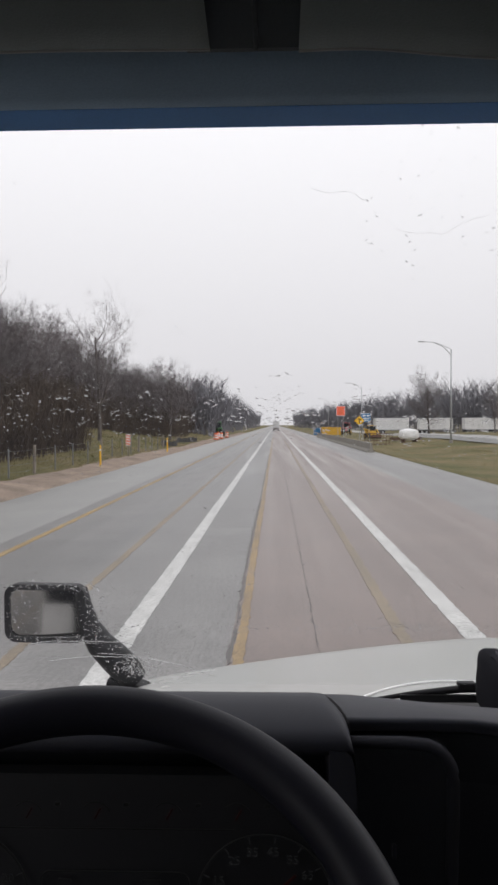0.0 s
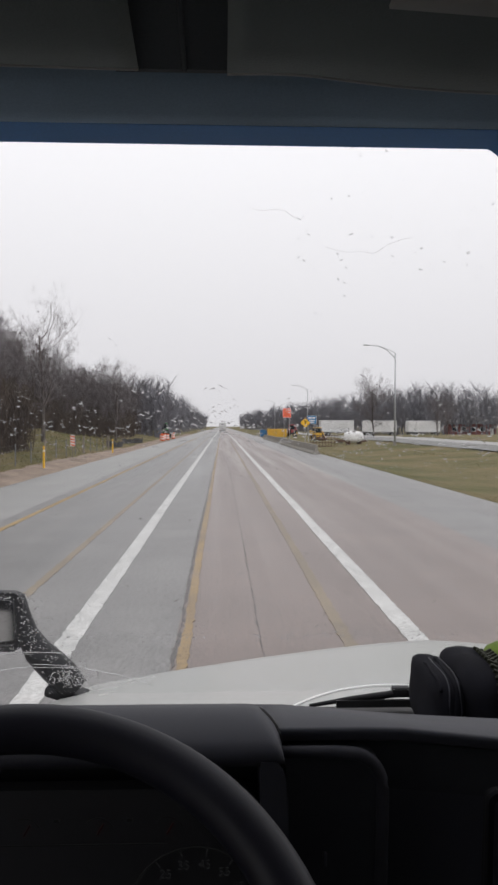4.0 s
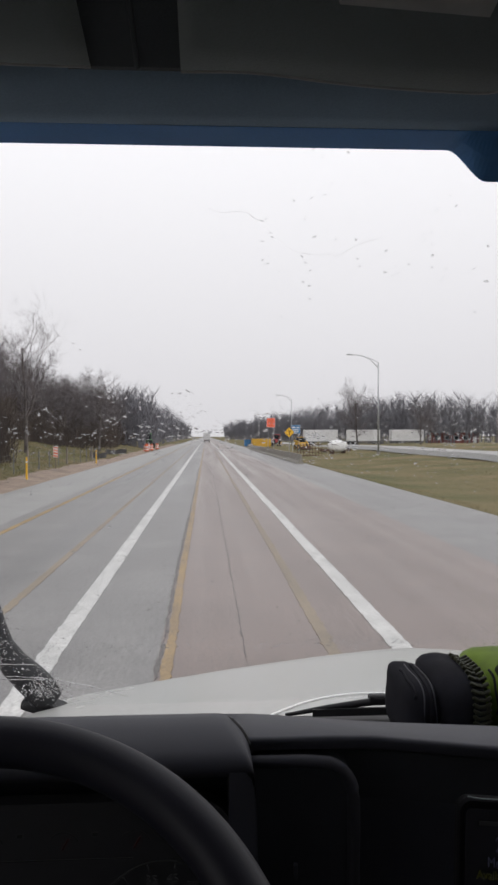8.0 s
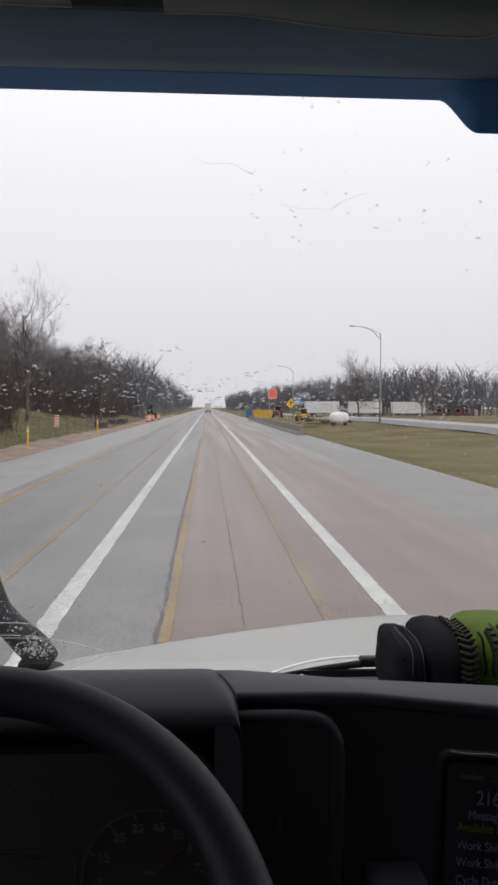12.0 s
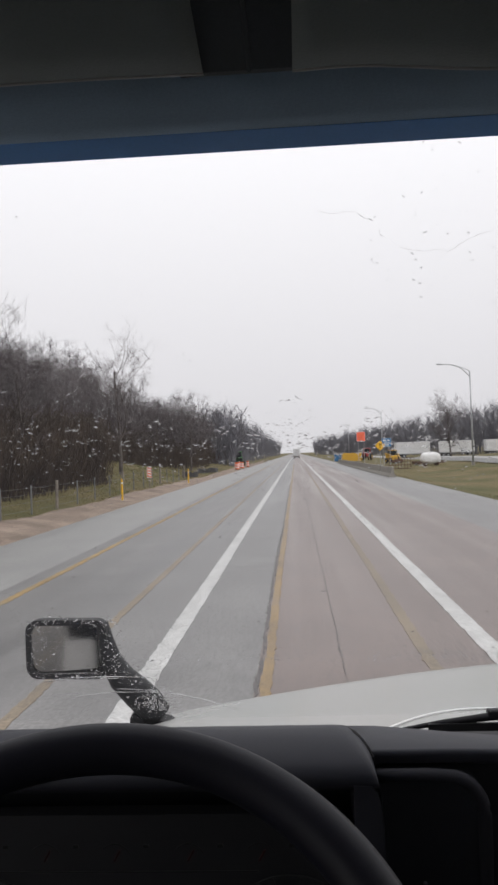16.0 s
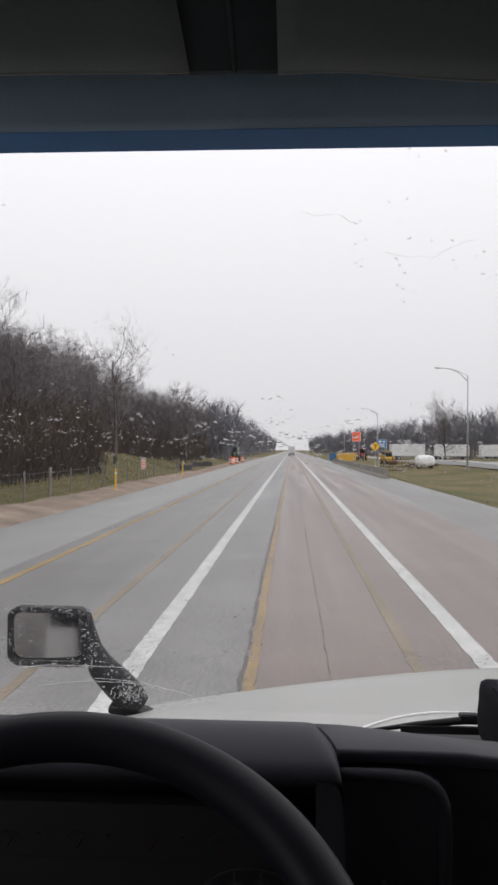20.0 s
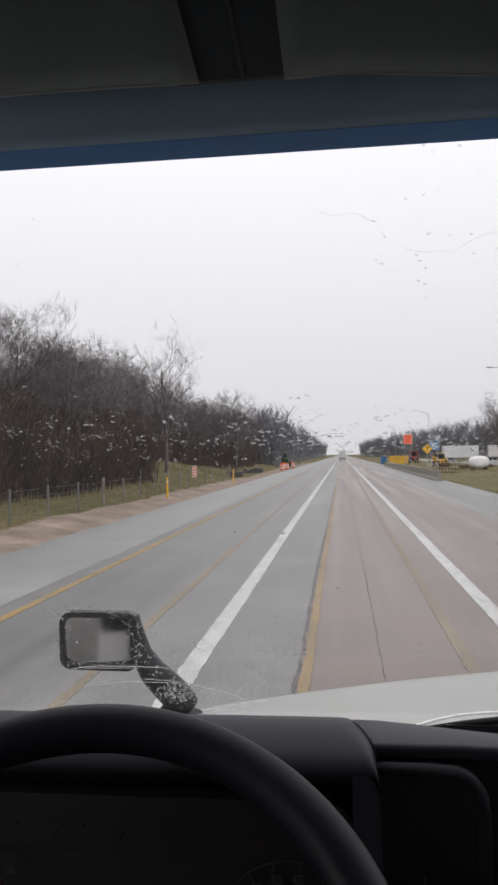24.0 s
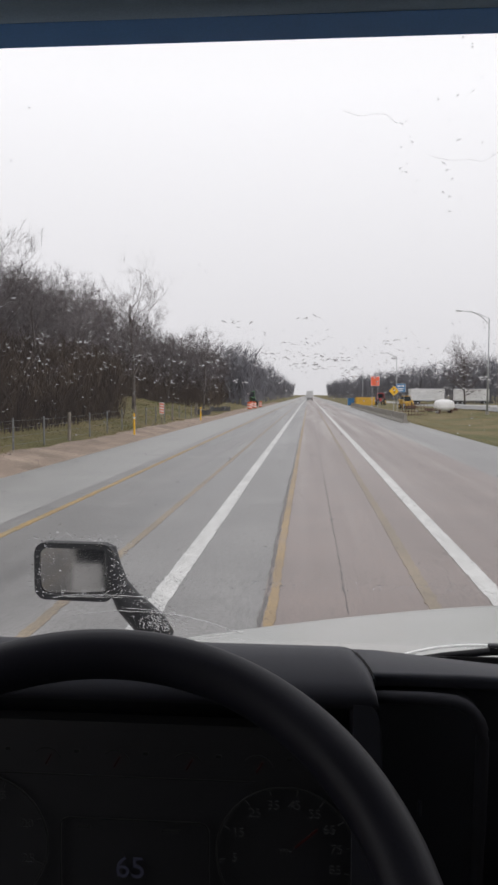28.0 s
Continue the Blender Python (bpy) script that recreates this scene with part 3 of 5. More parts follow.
# windshield: from under the header down to the cowl
W_TOP, W_BOT = (0.615, 2.545), (1.235, 1.925)
wd = Vector((0, W_BOT[0] - W_TOP[0], W_BOT[1] - W_TOP[1]))
wn = Vector((0, wd.z, -wd.y)).normalized()          # towards the cab
windshield = thing("windshield", "rain-spotted windshield glass", "windshield", kind="structure")
bm = bmesh.new()
rows = []
for off in (0.0, -0.005):
    for x in (-0.78, 1.54):
        for f in (0, 1.07):
            rows.append(bm.verts.new((x, W_TOP[0] + f * wd.y + off * wn.y, W_TOP[1] + f * wd.z + off * wn.z)))
for q in ((0, 1, 3, 2), (4, 6, 7, 5), (0, 4, 5, 1), (2, 3, 7, 6), (0, 2, 6, 4), (1, 5, 7, 3)):
    bm.faces.new([rows[k] for k in q])
bmesh.ops.recalc_face_normals(bm, faces=bm.faces[:])
pane = part("glass_pane", bm, M_GLASS, windshield)
pane.visible_shadow = False


def on_glass(x, f, out=0.0055):
    return Vector((x, W_TOP[0] + f * wd.y, W_TOP[1] + f * wd.z)) - wn * out


def raindrops():
    rnd = random.Random(11)
    u, v, w = Vector((1, 0, 0)), wd.normalized(), -wn
    verts, faces = [], []
    def drop(x, f, r, long, high=1.0):
        c = on_glass(x, f)
        turn = rnd.uniform(-0.8, 0.8)
        a_, b_ = u * math.cos(turn) + v * math.sin(turn), v * math.cos(turn) - u * math.sin(turn)
        base = len(verts)
        n = 9
        wob = [rnd.uniform(0.75, 1.25) for _ in range(n)]
        for ring, (rr, hh) in enumerate(((1.0, 0.0), (0.86, 0.45), (0.5, 0.72))):
            for k in range(n):
                a = 2 * math.pi * k / n
                verts.append(tuple(c + r * rr * wob[k] * (a_ * math.cos(a) * long + b_ * math.sin(a)) + w * r * hh * high))
        verts.append(tuple(c + w * r * 0.8 * high))
        foot = len(verts)
        verts.append(tuple(c))
        verts.extend(verts[base:base + n])           # the flat foot has its own rim
        for ring in (0, 1):
            for k in range(n):
                i, j = base + ring * n + k, base + ring * n + (k + 1) % n
                faces.append((i, j, j + n, i + n))
        for k in range(n):
            faces.append((base + 2 * n + k, base + 2 * n + (k + 1) % n, base + 3 * n))
            faces.append((foot + 1 + (k + 1) % n, foot + 1 + k, foot))
    for _ in range(1400):
        x, f = rnd.uniform(-0.5, 0.6), rnd.uniform(0.0, 0.85)
        if f < 0.33 and rnd.random() < (0.85 if x < 0.05 or f > 0.2 else 0.5):
            continue
        drop(x, f, rnd.uniform(0.0004, 0.0009) * (1 + 0.7 * (rnd.random() < 0.1)), rnd.uniform(1.0, 2.2), 0.18 if f < 0.33 else rnd.uniform(0.12, 0.5))
    for _ in range(900):                            # denser across the middle, where the wipers leave a film
        x = rnd.uniform(-0.5, 0.55)
        drop(x, rnd.gauss(0.375, 0.04), rnd.uniform(0.0003, 0.0008), rnd.uniform(1.0, 2.6), rnd.uniform(0.1, 0.6))
    for _ in range(120):                             # runs of beads drawn out by the wind
        x0 = rnd.uniform(-0.40, 0.45)
        f0 = rnd.gauss(0.366, 0.03) if x0 < 0.0 else rnd.gauss(0.388, 0.018)
        slope = rnd.uniform(-0.15, 0.35)
        for _ in range(rnd.randint(2, 8)):
            d = rnd.gauss(0, 0.007)
            drop(x0 + d, f0 + d * slope + rnd.gauss(0, 0.003), rnd.uniform(0.0004, 0.001), rnd.uniform(1.4, 3.2), rnd.uniform(0.12, 0.6))
    for _ in range(46):                              # scattered beads high up past the wiper's turn
        drop(rnd.uniform(0.05, 0.24), rnd.gauss(0.1, 0.04), rnd.uniform(0.0005, 0.0011), rnd.uniform(1.2, 2.4), 0.11)
    for _ in range(330):                             # the unswept corner at the foot
        drop(rnd.gauss(-0.245, 0.02), min(1.06, rnd.gauss(1.02, 0.02)), rnd.uniform(0.0005, 0.0014), 1.2, rnd.uniform(0.7, 1.5))
    for _ in range(60):                              # thinly over the mirror's glass
        drop(rnd.gauss(-0.345, 0.036), rnd.gauss(0.84, 0.04), rnd.uniform(0.0004, 0.0009), rnd.uniform(1.0, 1.5), rnd.uniform(0.4, 1.2))
    ring = ((-0.378, 0.747), (-0.27, 0.75), (-0.300, 0.912), (-0.42, 0.918))
    for _ in range(430):                             # thickly round its rim
        k, a = rnd.randrange(4), rnd.random()
        p, q = ring[k], ring[(k + 1) % 4]
        drop(p[0] + a * (q[0] - p[0]) + rnd.gauss(0, 0.010), p[1] + a * (q[1] - p[1]) + rnd.gauss(0, 0.010), rnd.uniform(0.0004, 0.0012), rnd.uniform(1.0, 2.2), rnd.uniform(0.5, 1.5))
    for _ in range(170):                             # and down its arm
        a = rnd.random()
        drop(-0.285 + 0.05 * a + rnd.gauss(0, 0.014), 0.86 + 0.15 * a + rnd.gauss(0, 0.008), rnd.uniform(0.0004, 0.0011), rnd.uniform(1.0, 2.0), rnd.uniform(0.5, 1.4))
    for _ in range(420):                             # spray along the hood's edge
        drop(rnd.uniform(-0.25, 0.55), rnd.gauss(0.875, 0.012), rnd.uniform(0.0004, 0.0011), 1.4)
    ob = raw("raindrops", verts, faces, M_WATER, windshield, "scattered clear raindrops", True)
    ob["kind"] = "stuff"
    for r, flat, turns in (
        (0.0003, 0.2, ((0.012, 0.0637), (0.0232, 0.069), (0.0443, 0.068), (0.0633, 0.0824))),
        (0.0003, 0.2, ((0.085, 0.108), (0.0947, 0.1131), (0.1269, 0.1162), (0.15, 0.100), (0.166, 0.0936))),
        (0.0008, 0.6, ((-0.39, 1.001), (-0.358, 0.988), (-0.311, 0.978), (-0.257, 0.981), (-0.2125, 0.99), (-0.169, 1.012), (-0.107, 1.062))),
        (0.0009, 0.8, ((-0.412, 0.939), (-0.373, 0.925), (-0.29, 0.924), (-0.237, 0.932))),
        (0.0007, 0.8, ((-0.4, 0.932), (-0.345, 0.932), (-0.285, 0.929))),
        (0.0007, 0.7, ((-0.305, 0.968), (-0.255, 0.972), (-0.205, 0.99))),
        (0.0004, 0.6, ((-0.41, 0.983), (-0.38, 0.9805), (-0.355, 0.98))),
    ):
        pts = []
        for p, q in zip(turns, turns[1:]):
            for k in range(6):
                x, f = p[0] + (q[0] - p[0]) * k / 6, p[1] + (q[1] - p[1]) * k / 6
                pts.append(on_glass(x, f + 0.0028 * noise.noise((x * 90, f * 90, 0))))
        part("water_trail", tube_bm(pts, [0.4 * r] + [r * (0.75 + 0.5 * rnd.random()) for _ in pts[2:]] + [0.4 * r], 6, flat), M_WATER, windshield, "thin water trail", True)


raindrops()

# ---- hood ----
def hood_height(x, y):
    """The crowned hood: highest along the truck's middle, falling to the sides and ahead."""
    c = 0.62
    side = max(0.0, abs(x - c) - 0.0)
    return 1.850 - 0.19 * (y - 1.3) / 1.1 - 0.13 * side ** 1.35 * (0.35 + 0.65 * (y - 1.3) / 1.1) - 1.5 * max(0.0, side - 1.02) ** 1.5 - 2.5 * max(0.0, x - 1.16) ** 1.5


hood = thing("hood", "rain-wet white truck hood below the windshield", "hood")
bm = bmesh.new()
hx = [-0.52, -0.49, -0.46, -0.42, -0.36] + [-0.28 + 0.1 * k for k in range(15)] + [1.17, 1.2, 1.23, 1.26, 1.28]
hy = [1.27 + 0.06 * k for k in range(19)] + [2.38, 2.42, 2.46]
rows = [[bm.verts.new((x, y, hood_height(x, y) - (0.10 * max(0, y - 2.36) / 0.1))) for x in hx] for y in hy]
for a, b in zip(rows, rows[1:]):
    for k in range(len(hx) - 1):
        bm.faces.new((a[k], a[k + 1], b[k + 1], b[k]))
edge = [e for e in bm.edges if e.is_boundary]
res = bmesh.ops.extrude_edge_only(bm, edges=edge)
for v in [g for g in res["geom"] if isinstance(g, bmesh.types.BMVert)]:
    v.co.z -= 0.78
bmesh.ops.recalc_face_normals(bm, faces=bm.faces[:])
part("hood_panel", bm, M_WHITE, hood, "", True)
# the highlight along the cowl's curved panel edge, painted as a thin white tube
pts = []
for k in range(25):
    a = k / 24
    x = 0.12 + 0.37 * a
    y = 1.57 - 5.8 * (x - 0.30) ** 2
    pts.append((x, y, hood_height(x, y) + 0.003))
part("cowl_lip", tube_bm(pts, 0.0022, 8), M_BRIGHT, hood, "curved panel edge with its highlight painted white", True)
part("cowl", box_bm((2.3, 0.09, 0.03), (0.5, 1.27, 1.835), (-8, 0, 0), 0.008), M_BLACK, hood, "black plastic cowl")

# ---- wiper at rest ----
wx = 0.04
wiper = thing("wiper", "black windshield wiper at rest along the cowl", "wiper")
za = 1.870
part("arm", tube_bm([(wx + 0.74, 1.285, za - 0.03), (wx + 0.62, 1.29, za + 0.006), (wx + 0.36, 1.29, za + 0.008), (wx + 0.25, 1.288, za + 0.004)], [0.011, 0.009, 0.007, 0.006], 8, 0.6), M_BLACK, wiper, "", True)
part("blade_frame", tube_bm([(wx + 0.10, 1.283, za - 0.014), (wx + 0.17, 1.285, za - 0.004), (wx + 0.25, 1.287, za + 0.004), (wx + 0.45, 1.287, za + 0.004), (wx + 0.58, 1.286, za - 0.006)], [0.003, 0.005, 0.007, 0.005, 0.003], 8), M_BLACK, wiper, "", True)
part("rubber_blade", box_bm((0.43, 0.006, 0.012), (wx + 0.36, 1.28, za - 0.010)), M_RUBBER, wiper)
part("hinge", box_bm((0.03, 0.016, 0.013), (wx + 0.255, 1.288, za + 0.009), bevel=0.003), M_BLACK, wiper)

# ---- hood mirror ----
mirror = thing("hood_mirror", "black hood mirror on a curved arm, wet with rain", "mirror")
MC = (-0.6224, 2.0, 1.8197)
tilt = pose(*MC, 0, 0, -4)
outer, inner = rounded(0.218, 0.1526, 0.032), rounded(0.187, 0.124, 0.024)
part("housing_rim", frame_bm(outer, inner, 0.03, tilt), M_BLACK, mirror)
bm = bmesh.new()
rows = []
for d, s in ((0.02, 1.0), (0.05, 0.94), (0.075, 0.75), (0.085, 0.4)):
    rows.append([bm.verts.new(tilt @ Vector((u * s, d, v * s))) for u, v in outer])
for a, b in zip(rows, rows[1:]):
    for k in range(len(outer)):
        bm.faces.new((a[k], a[(k + 1) % len(outer)], b[(k + 1) % len(outer)], b[k]))
bm.faces.new(rows[-1])
bmesh.ops.recalc_face_normals(bm, faces=bm.faces[:])
part("housing_shell", bm, M_BLACK, mirror, "", True)
bm = bmesh.new()
g = tilt @ pose(0, 0.008, 0, 2.0, 0, 5.5)
rows = []
for j in range(13):
    v = -0.065 + 0.13 * j / 12
    rows.append([bm.verts.new(g @ Vector((u, 0.5 * (u * u + v * v), v))) for u in [-0.097 + 0.194 * i / 16 for i in range(17)]])
for a, b in zip(rows, rows[1:]):
    for k in range(16):
        bm.faces.new((a[k], a[k + 1], b[k + 1], b[k]))
bmesh.ops.recalc_face_normals(bm, faces=bm.faces[:])
part("mirror_glass", bm, M_CHROME, mirror, "slightly convex mirror glass", True)
part("arm", tube_bm([(-0.530, 2.02, 1.884), (-0.522, 2.02, 1.835), (-0.510, 2.02, 1.785), (-0.482, 2.02, 1.738), (-0.446, 2.03, 1.698), (-0.418, 2.035, 1.668), (-0.398, 2.04, 1.636)], [0.02, 0.028, 0.037, 0.047, 0.053, 0.054, 0.052], 14, 0.75), M_BLACK, mirror, "", True)
part("base_pad", box_bm((0.11, 0.08, 0.03), (-0.410, 2.04, 1.622), (0, 18, 0), 0.01), M_BLACK, mirror)

# ---- dashboard ----
dash = thing("dashboard", "black moulded truck dashboard with a rounded driver's cowl", "dashboard")
prof = [(1.2, 1.88), (1.10, 1.915), (0.98, 1.9585), (0.90, 1.993), (0.86, 2.0075), (0.82, 2.0125), (0.789, 2.0133), (0.7852, 2.0122), (0.7838, 2.0085), (0.787, 2.000), (0.806, 1.992), (0.812, 1.94), (0.82, 1.70), (0.86, 1.35), (1.2, 1.3)]
bm = profile_bm(prof, [(0.030, 1)] + [(0.06 + 0.04 * k, 1) for k in range(15)] + [(0.8, 1), (1.52, 1)])
for v in bm.verts:                                   # the top falls away towards the far side, the front edge a little more
    if v.co.z > 1.87:
        far = smooth_step((v.co.y - 0.79) / 0.08)
        v.co.z -= (0.11 - 0.05 * far) * min(0.6, max(0.0, v.co.x - 0.17 + 0.11 * far))
        v.co.z += 0.0045 * far * smooth_step((0.2 - v.co.x) / 0.17) * (1 - smooth_step((v.co.y - 0.88) / 0.1))
upper = bm.copy()
bmesh.ops.delete(upper, geom=[f for f in upper.faces if f.calc_center_median().y < 0.815 and f.calc_center_median().z < 1.9965 - 0.11 * min(0.6, max(0.0, f.calc_center_median().x - 0.17))], context="FACES")
part("passenger_top", upper, M_DASH, dash, "soft grey-black top pad", True)
bmesh.ops.delete(bm, geom=[f for f in bm.faces if not (f.calc_center_median().y < 0.815 and f.calc_center_median().z < 1.9965 - 0.11 * min(0.6, max(0.0, f.calc_center_median().x - 0.17)))], context="FACES")
part("passenger_face", bm, M_PIT, dash, "matt black lower dash")
# driver's cowl: a shroud over the dials with a rounded shoulder towards the middle
bm = bmesh.new()
rows = []
for x, dz in ((-0.70, 0), (-0.3, 0), (-0.1, 0), (0.0, -0.0005), (0.018, -0.001), (0.027, -0.0025), (0.035, -0.0055), (0.042, -0.0105), (0.0475, -0.0165), (0.0515, -0.024), (0.0545, -0.034), (0.0565, -0.048), (0.0578, -0.075), (0.0582, -0.12)):
    p = [(1.2, 1.88), (1.10, 1.910), (0.95, 1.965), (0.86, 2.0065), (0.825, 2.0235), (0.805, 2.0325), (0.79, 2.0340), (0.772, 2.0310), (0.756, 2.0245), (0.744, 2.0175), (0.7372, 2.0108), (0.7347, 2.0035), (0.7385, 1.995), (0.80, 1.990), (0.80, 1.5), (1.2, 1.4)]
    top = 2.034 + dz
    rows.append([bm.verts.new((x, y, min(z + dz * smooth_step((1.05 - y) / 0.2) * smooth_step((y - 0.80) / 0.03) if y > 0.8 and z > 1.7 else z, top + 0.012 * (y - 0.79) if z > 1.7 else z))) for y, z in p])
for a, b in zip(rows, rows[1:]):
    for k in range(16):
        bm.faces.new((a[k], a[(k + 1) % 16], b[(k + 1) % 16], b[k]))
bm.faces.new(rows[0])
bm.faces.new(rows[-1][::-1])
bmesh.ops.recalc_face_normals(bm, faces=bm.faces[:])
part("driver_cowl", bm, M_DASH, dash, "rounded cowl over the dials", True)
bm = bmesh.new()
tube(bm, [(0.021, 0.86, 1.998), (0.0245, 0.83, 2.0135), (0.0285, 0.806, 2.0275), (0.036, 0.798, 2.0265), (0.043, 0.792, 2.0215), (0.0485, 0.787, 2.0155), (0.0525, 0.784, 2.008), (0.0555, 0.786, 1.998)], [0.002, 0.0026, 0.003, 0.0032, 0.003, 0.0027, 0.0022, 0.0012], 8)
part("cowl_joint", bm, M_RUBBER, dash, "dark joint beside the cowl")
bm = bmesh.new()
rows = [[bm.verts.new((x, y, z)) for x, z in ((0.031, 1.5), (0.0581, 1.5), (0.0581, 1.94), (0.0571, 1.968), (0.0553, 1.984), (0.052, 1.9945), (0.047, 1.9995), (0.031, 2.0))] for y in (0.7356, 0.85)]
for k in range(8):
    bm.faces.new((rows[0][k], rows[0][(k + 1) % 8], rows[1][(k + 1) % 8], rows[1][k]))
bm.faces.new(rows[0])
bm.faces.new(rows[1][::-1])
bmesh.ops.recalc_face_normals(bm, faces=bm.faces[:])
part("cowl_cheek", bm, M_DASH, dash, "dark side of the cowl")
# the raised bezel beside the cowl: a soft rounded ridge round a recessed blank panel
pts = [(0.050, 0.777, 1.9925), (0.075, 0.775, 1.9930), (0.105, 0.7745, 1.9930), (0.122, 0.7745, 1.9918)]
for k in range(1, 8):
    q = radians(90 - 90 * k / 7)
    pts.append((0.124 + 0.033 * math.cos(q), 0.7745, 1.956 + 0.0358 * math.sin(q)))
pts += [(0.158, 0.779, 1.92), (0.158, 0.784, 1.86), (0.157, 0.788, 1.80), (0.15, 0.79, 1.77)]
part("storage_bezel", tube_bm(pts, [0.0062, 0.0064] + [0.0066] * (len(pts) - 2), 14), M_BEZEL, dash, "soft rounded bezel round a blank panel", True)
part("storage_panel", plate_bm(rounded(0.118, 0.24, 0.032), 0.02, pose(0.101, 0.7865, 1.8735, 0, 0, 0)), M_PIT, dash, "blank black panel")
part("wood_panel", box_bm((0.062, 0.01, 0.03), (0.2215, 0.735, 1.8035), (-10, 4, 0), 0.002), M_WOOD, dash, "scuffed brown wood-grain trim")
part("panel_lip", box_bm((0.064, 0.012, 0.014), (0.2215, 0.732, 1.8265), (-10, 4, 0), 0.003), M_DASH, dash, "grey lip over the trim")
part("console_side", box_bm((0.058, 0.07, 0.05), (0.2215, 0.775, 1.797), (-4, 0, 0), 0.006), M_PIT, dash)
part("stalk", tube_bm([(0.0, 0.66, 1.825), (0.06, 0.665, 1.838), (0.11, 0.66, 1.838)], [0.006, 0.009, 0.011], 10), M_DASH_DARK, dash, "control stalk", True)
part("key_switch", box_bm((0.004, 0.006, 0.014), (0.098, 0.772, 1.885), (0, 0, 0), 0.001), M_DASH, dash, "small switch")

# ---- instrument cluster ----
cluster = thing("instrument_cluster", "dark instrument cluster with round dials and a digital speed display", "gauges")
part("face", plate_bm(rounded(0.50, 0.23, 0.03), 0.02, pose(-0.217, 0.748, 1.855)), M_DIAL, cluster)
def dial(name, x, z, r, numbers, needle, label):
    d = part(name, torus_bm(r, 0.0011, 72, 6, pose(x, 0.743, z, 90, 0, 0)), G_RING, cluster, label)
    for text, a in numbers:
        a = radians(a)
        words(text, 0.0125, pose(x + 0.74 * r * math.cos(a), 0.7435, z + 0.74 * r * math.sin(a)), G_WHITE, d, "number")
        bm = box_bm((0.006, 0.0008, 0.0012), (x + 0.93 * r * math.cos(a), 0.7435, z + 0.93 * r * math.sin(a)), (0, -math.degrees(a), 0))
        part("tick", bm, G_WHITE, d)
    a = radians(needle)
    part("needle", box_bm((0.028, 0.001, 0.0022), (x + 0.4 * r * math.cos(a), 0.742, z + 0.4 * r * math.sin(a)), (0, -needle, 0)), G_RED, d, "red needle")
    return d


speedo = dial("speedometer", -0.031, 1.849, 0.066, [("5", 187), ("15", 157), ("25", 127), ("35", 104), ("45", 80), ("55", 56), ("65", 32), ("75", 8), ("85", -16)], 42, "round speedometer")
words("MPH", 0.007, pose(-0.031, 0.7435, 1.852), G_WHITE, speedo)
dial("tachometer", -0.328, 1.849, 0.066, [("5", 195), ("10", 120), ("15", 68), ("20", 22), ("25", -20)], 70, "round engine speed dial")
scr = part("display_border", frame_bm(rounded(0.146, 0.108, 0.01), rounded(0.144, 0.106, 0.009), 0.002, pose(-0.177, 0.743, 1.8226)), G_RING, cluster, "thin glowing display border")
words("65", 0.030, pose(-0.181, 0.7435, 1.8276), G_TEXT, scr, "speed_reading")
for dx, dz, w in ((-0.045, 0.04, 0.012), (0.04, 0.04, 0.018), (0.0, -0.03, 0.016)):
    part("small_mark", box_bm((w, 0.001, 0.003), (-0.181 + dx, 0.7435, 1.8276 + dz)), G_RING, scr)
for n, x in enumerate((-0.33, -0.262, -0.195, -0.125, -0.058)):
    d = part("small_gauge", torus_bm(0.015, 0.0006, 20, 5, pose(x, 0.743, 1.930, 90, 0, 0), a0=0.4, a1=2.4), G_RING, cluster, "small auxiliary gauge")
    part("needle", box_bm((0.012, 0.001, 0.0016), (x + 0.002, 0.7425, 1.934), (0, -60, 0)), G_RED, d, "red needle")
    part("tick", box_bm((0.005, 0.001, 0.003), (x + 0.03, 0.7425, 1.943)), G_RING, d)
part("divider_line", box_bm((0.26, 0.001, 0.0008), (-0.19, 0.743, 1.919)), G_RING, cluster, "thin bright line")

# ---- steering wheel ----
wheel = thing("steering_wheel", "large black steering wheel with a worn textured rim", "steering wheel")
WC, LEAN = (-0.1565, 0.4156, 1.9679), math.degrees(0.9507)
wm = pose(*WC, 90 - LEAN, 0, 0)
part("rim", torus_bm(0.2137, 0.0182, 120, 20, wm), M_RIM, wheel, "", True)
for a in (200, 340, 270):
    c, s = math.cos(radians(a)), math.sin(radians(a))
    part("spoke", tube_bm([tuple(wm @ Vector((0.05 * c, 0.05 * s, -0.02))), tuple(wm @ Vector((0.14 * c, 0.14 * s, -0.012))), tuple(wm @ Vector((0.205 * c, 0.205 * s, 0)))], [0.022, 0.016, 0.014], 10, 0.6), M_RIM, wheel, "", True)
bm = bmesh.new()
cyl(bm, 0.075, 0.06, 0.04, (0, 0, 0), seg=32)
bmesh.ops.transform(bm, matrix=wm @ pose(0, 0, -0.055), verts=bm.verts[:])
part("hub", bm, M_DASH, wheel, "round horn pad", True)
part("column", tube_bm([tuple(wm @ Vector((0, 0, -0.05))), tuple(wm @ Vector((0, 0, -0.45)))], [0.04, 0.06], 16), M_DASH_DARK, wheel)

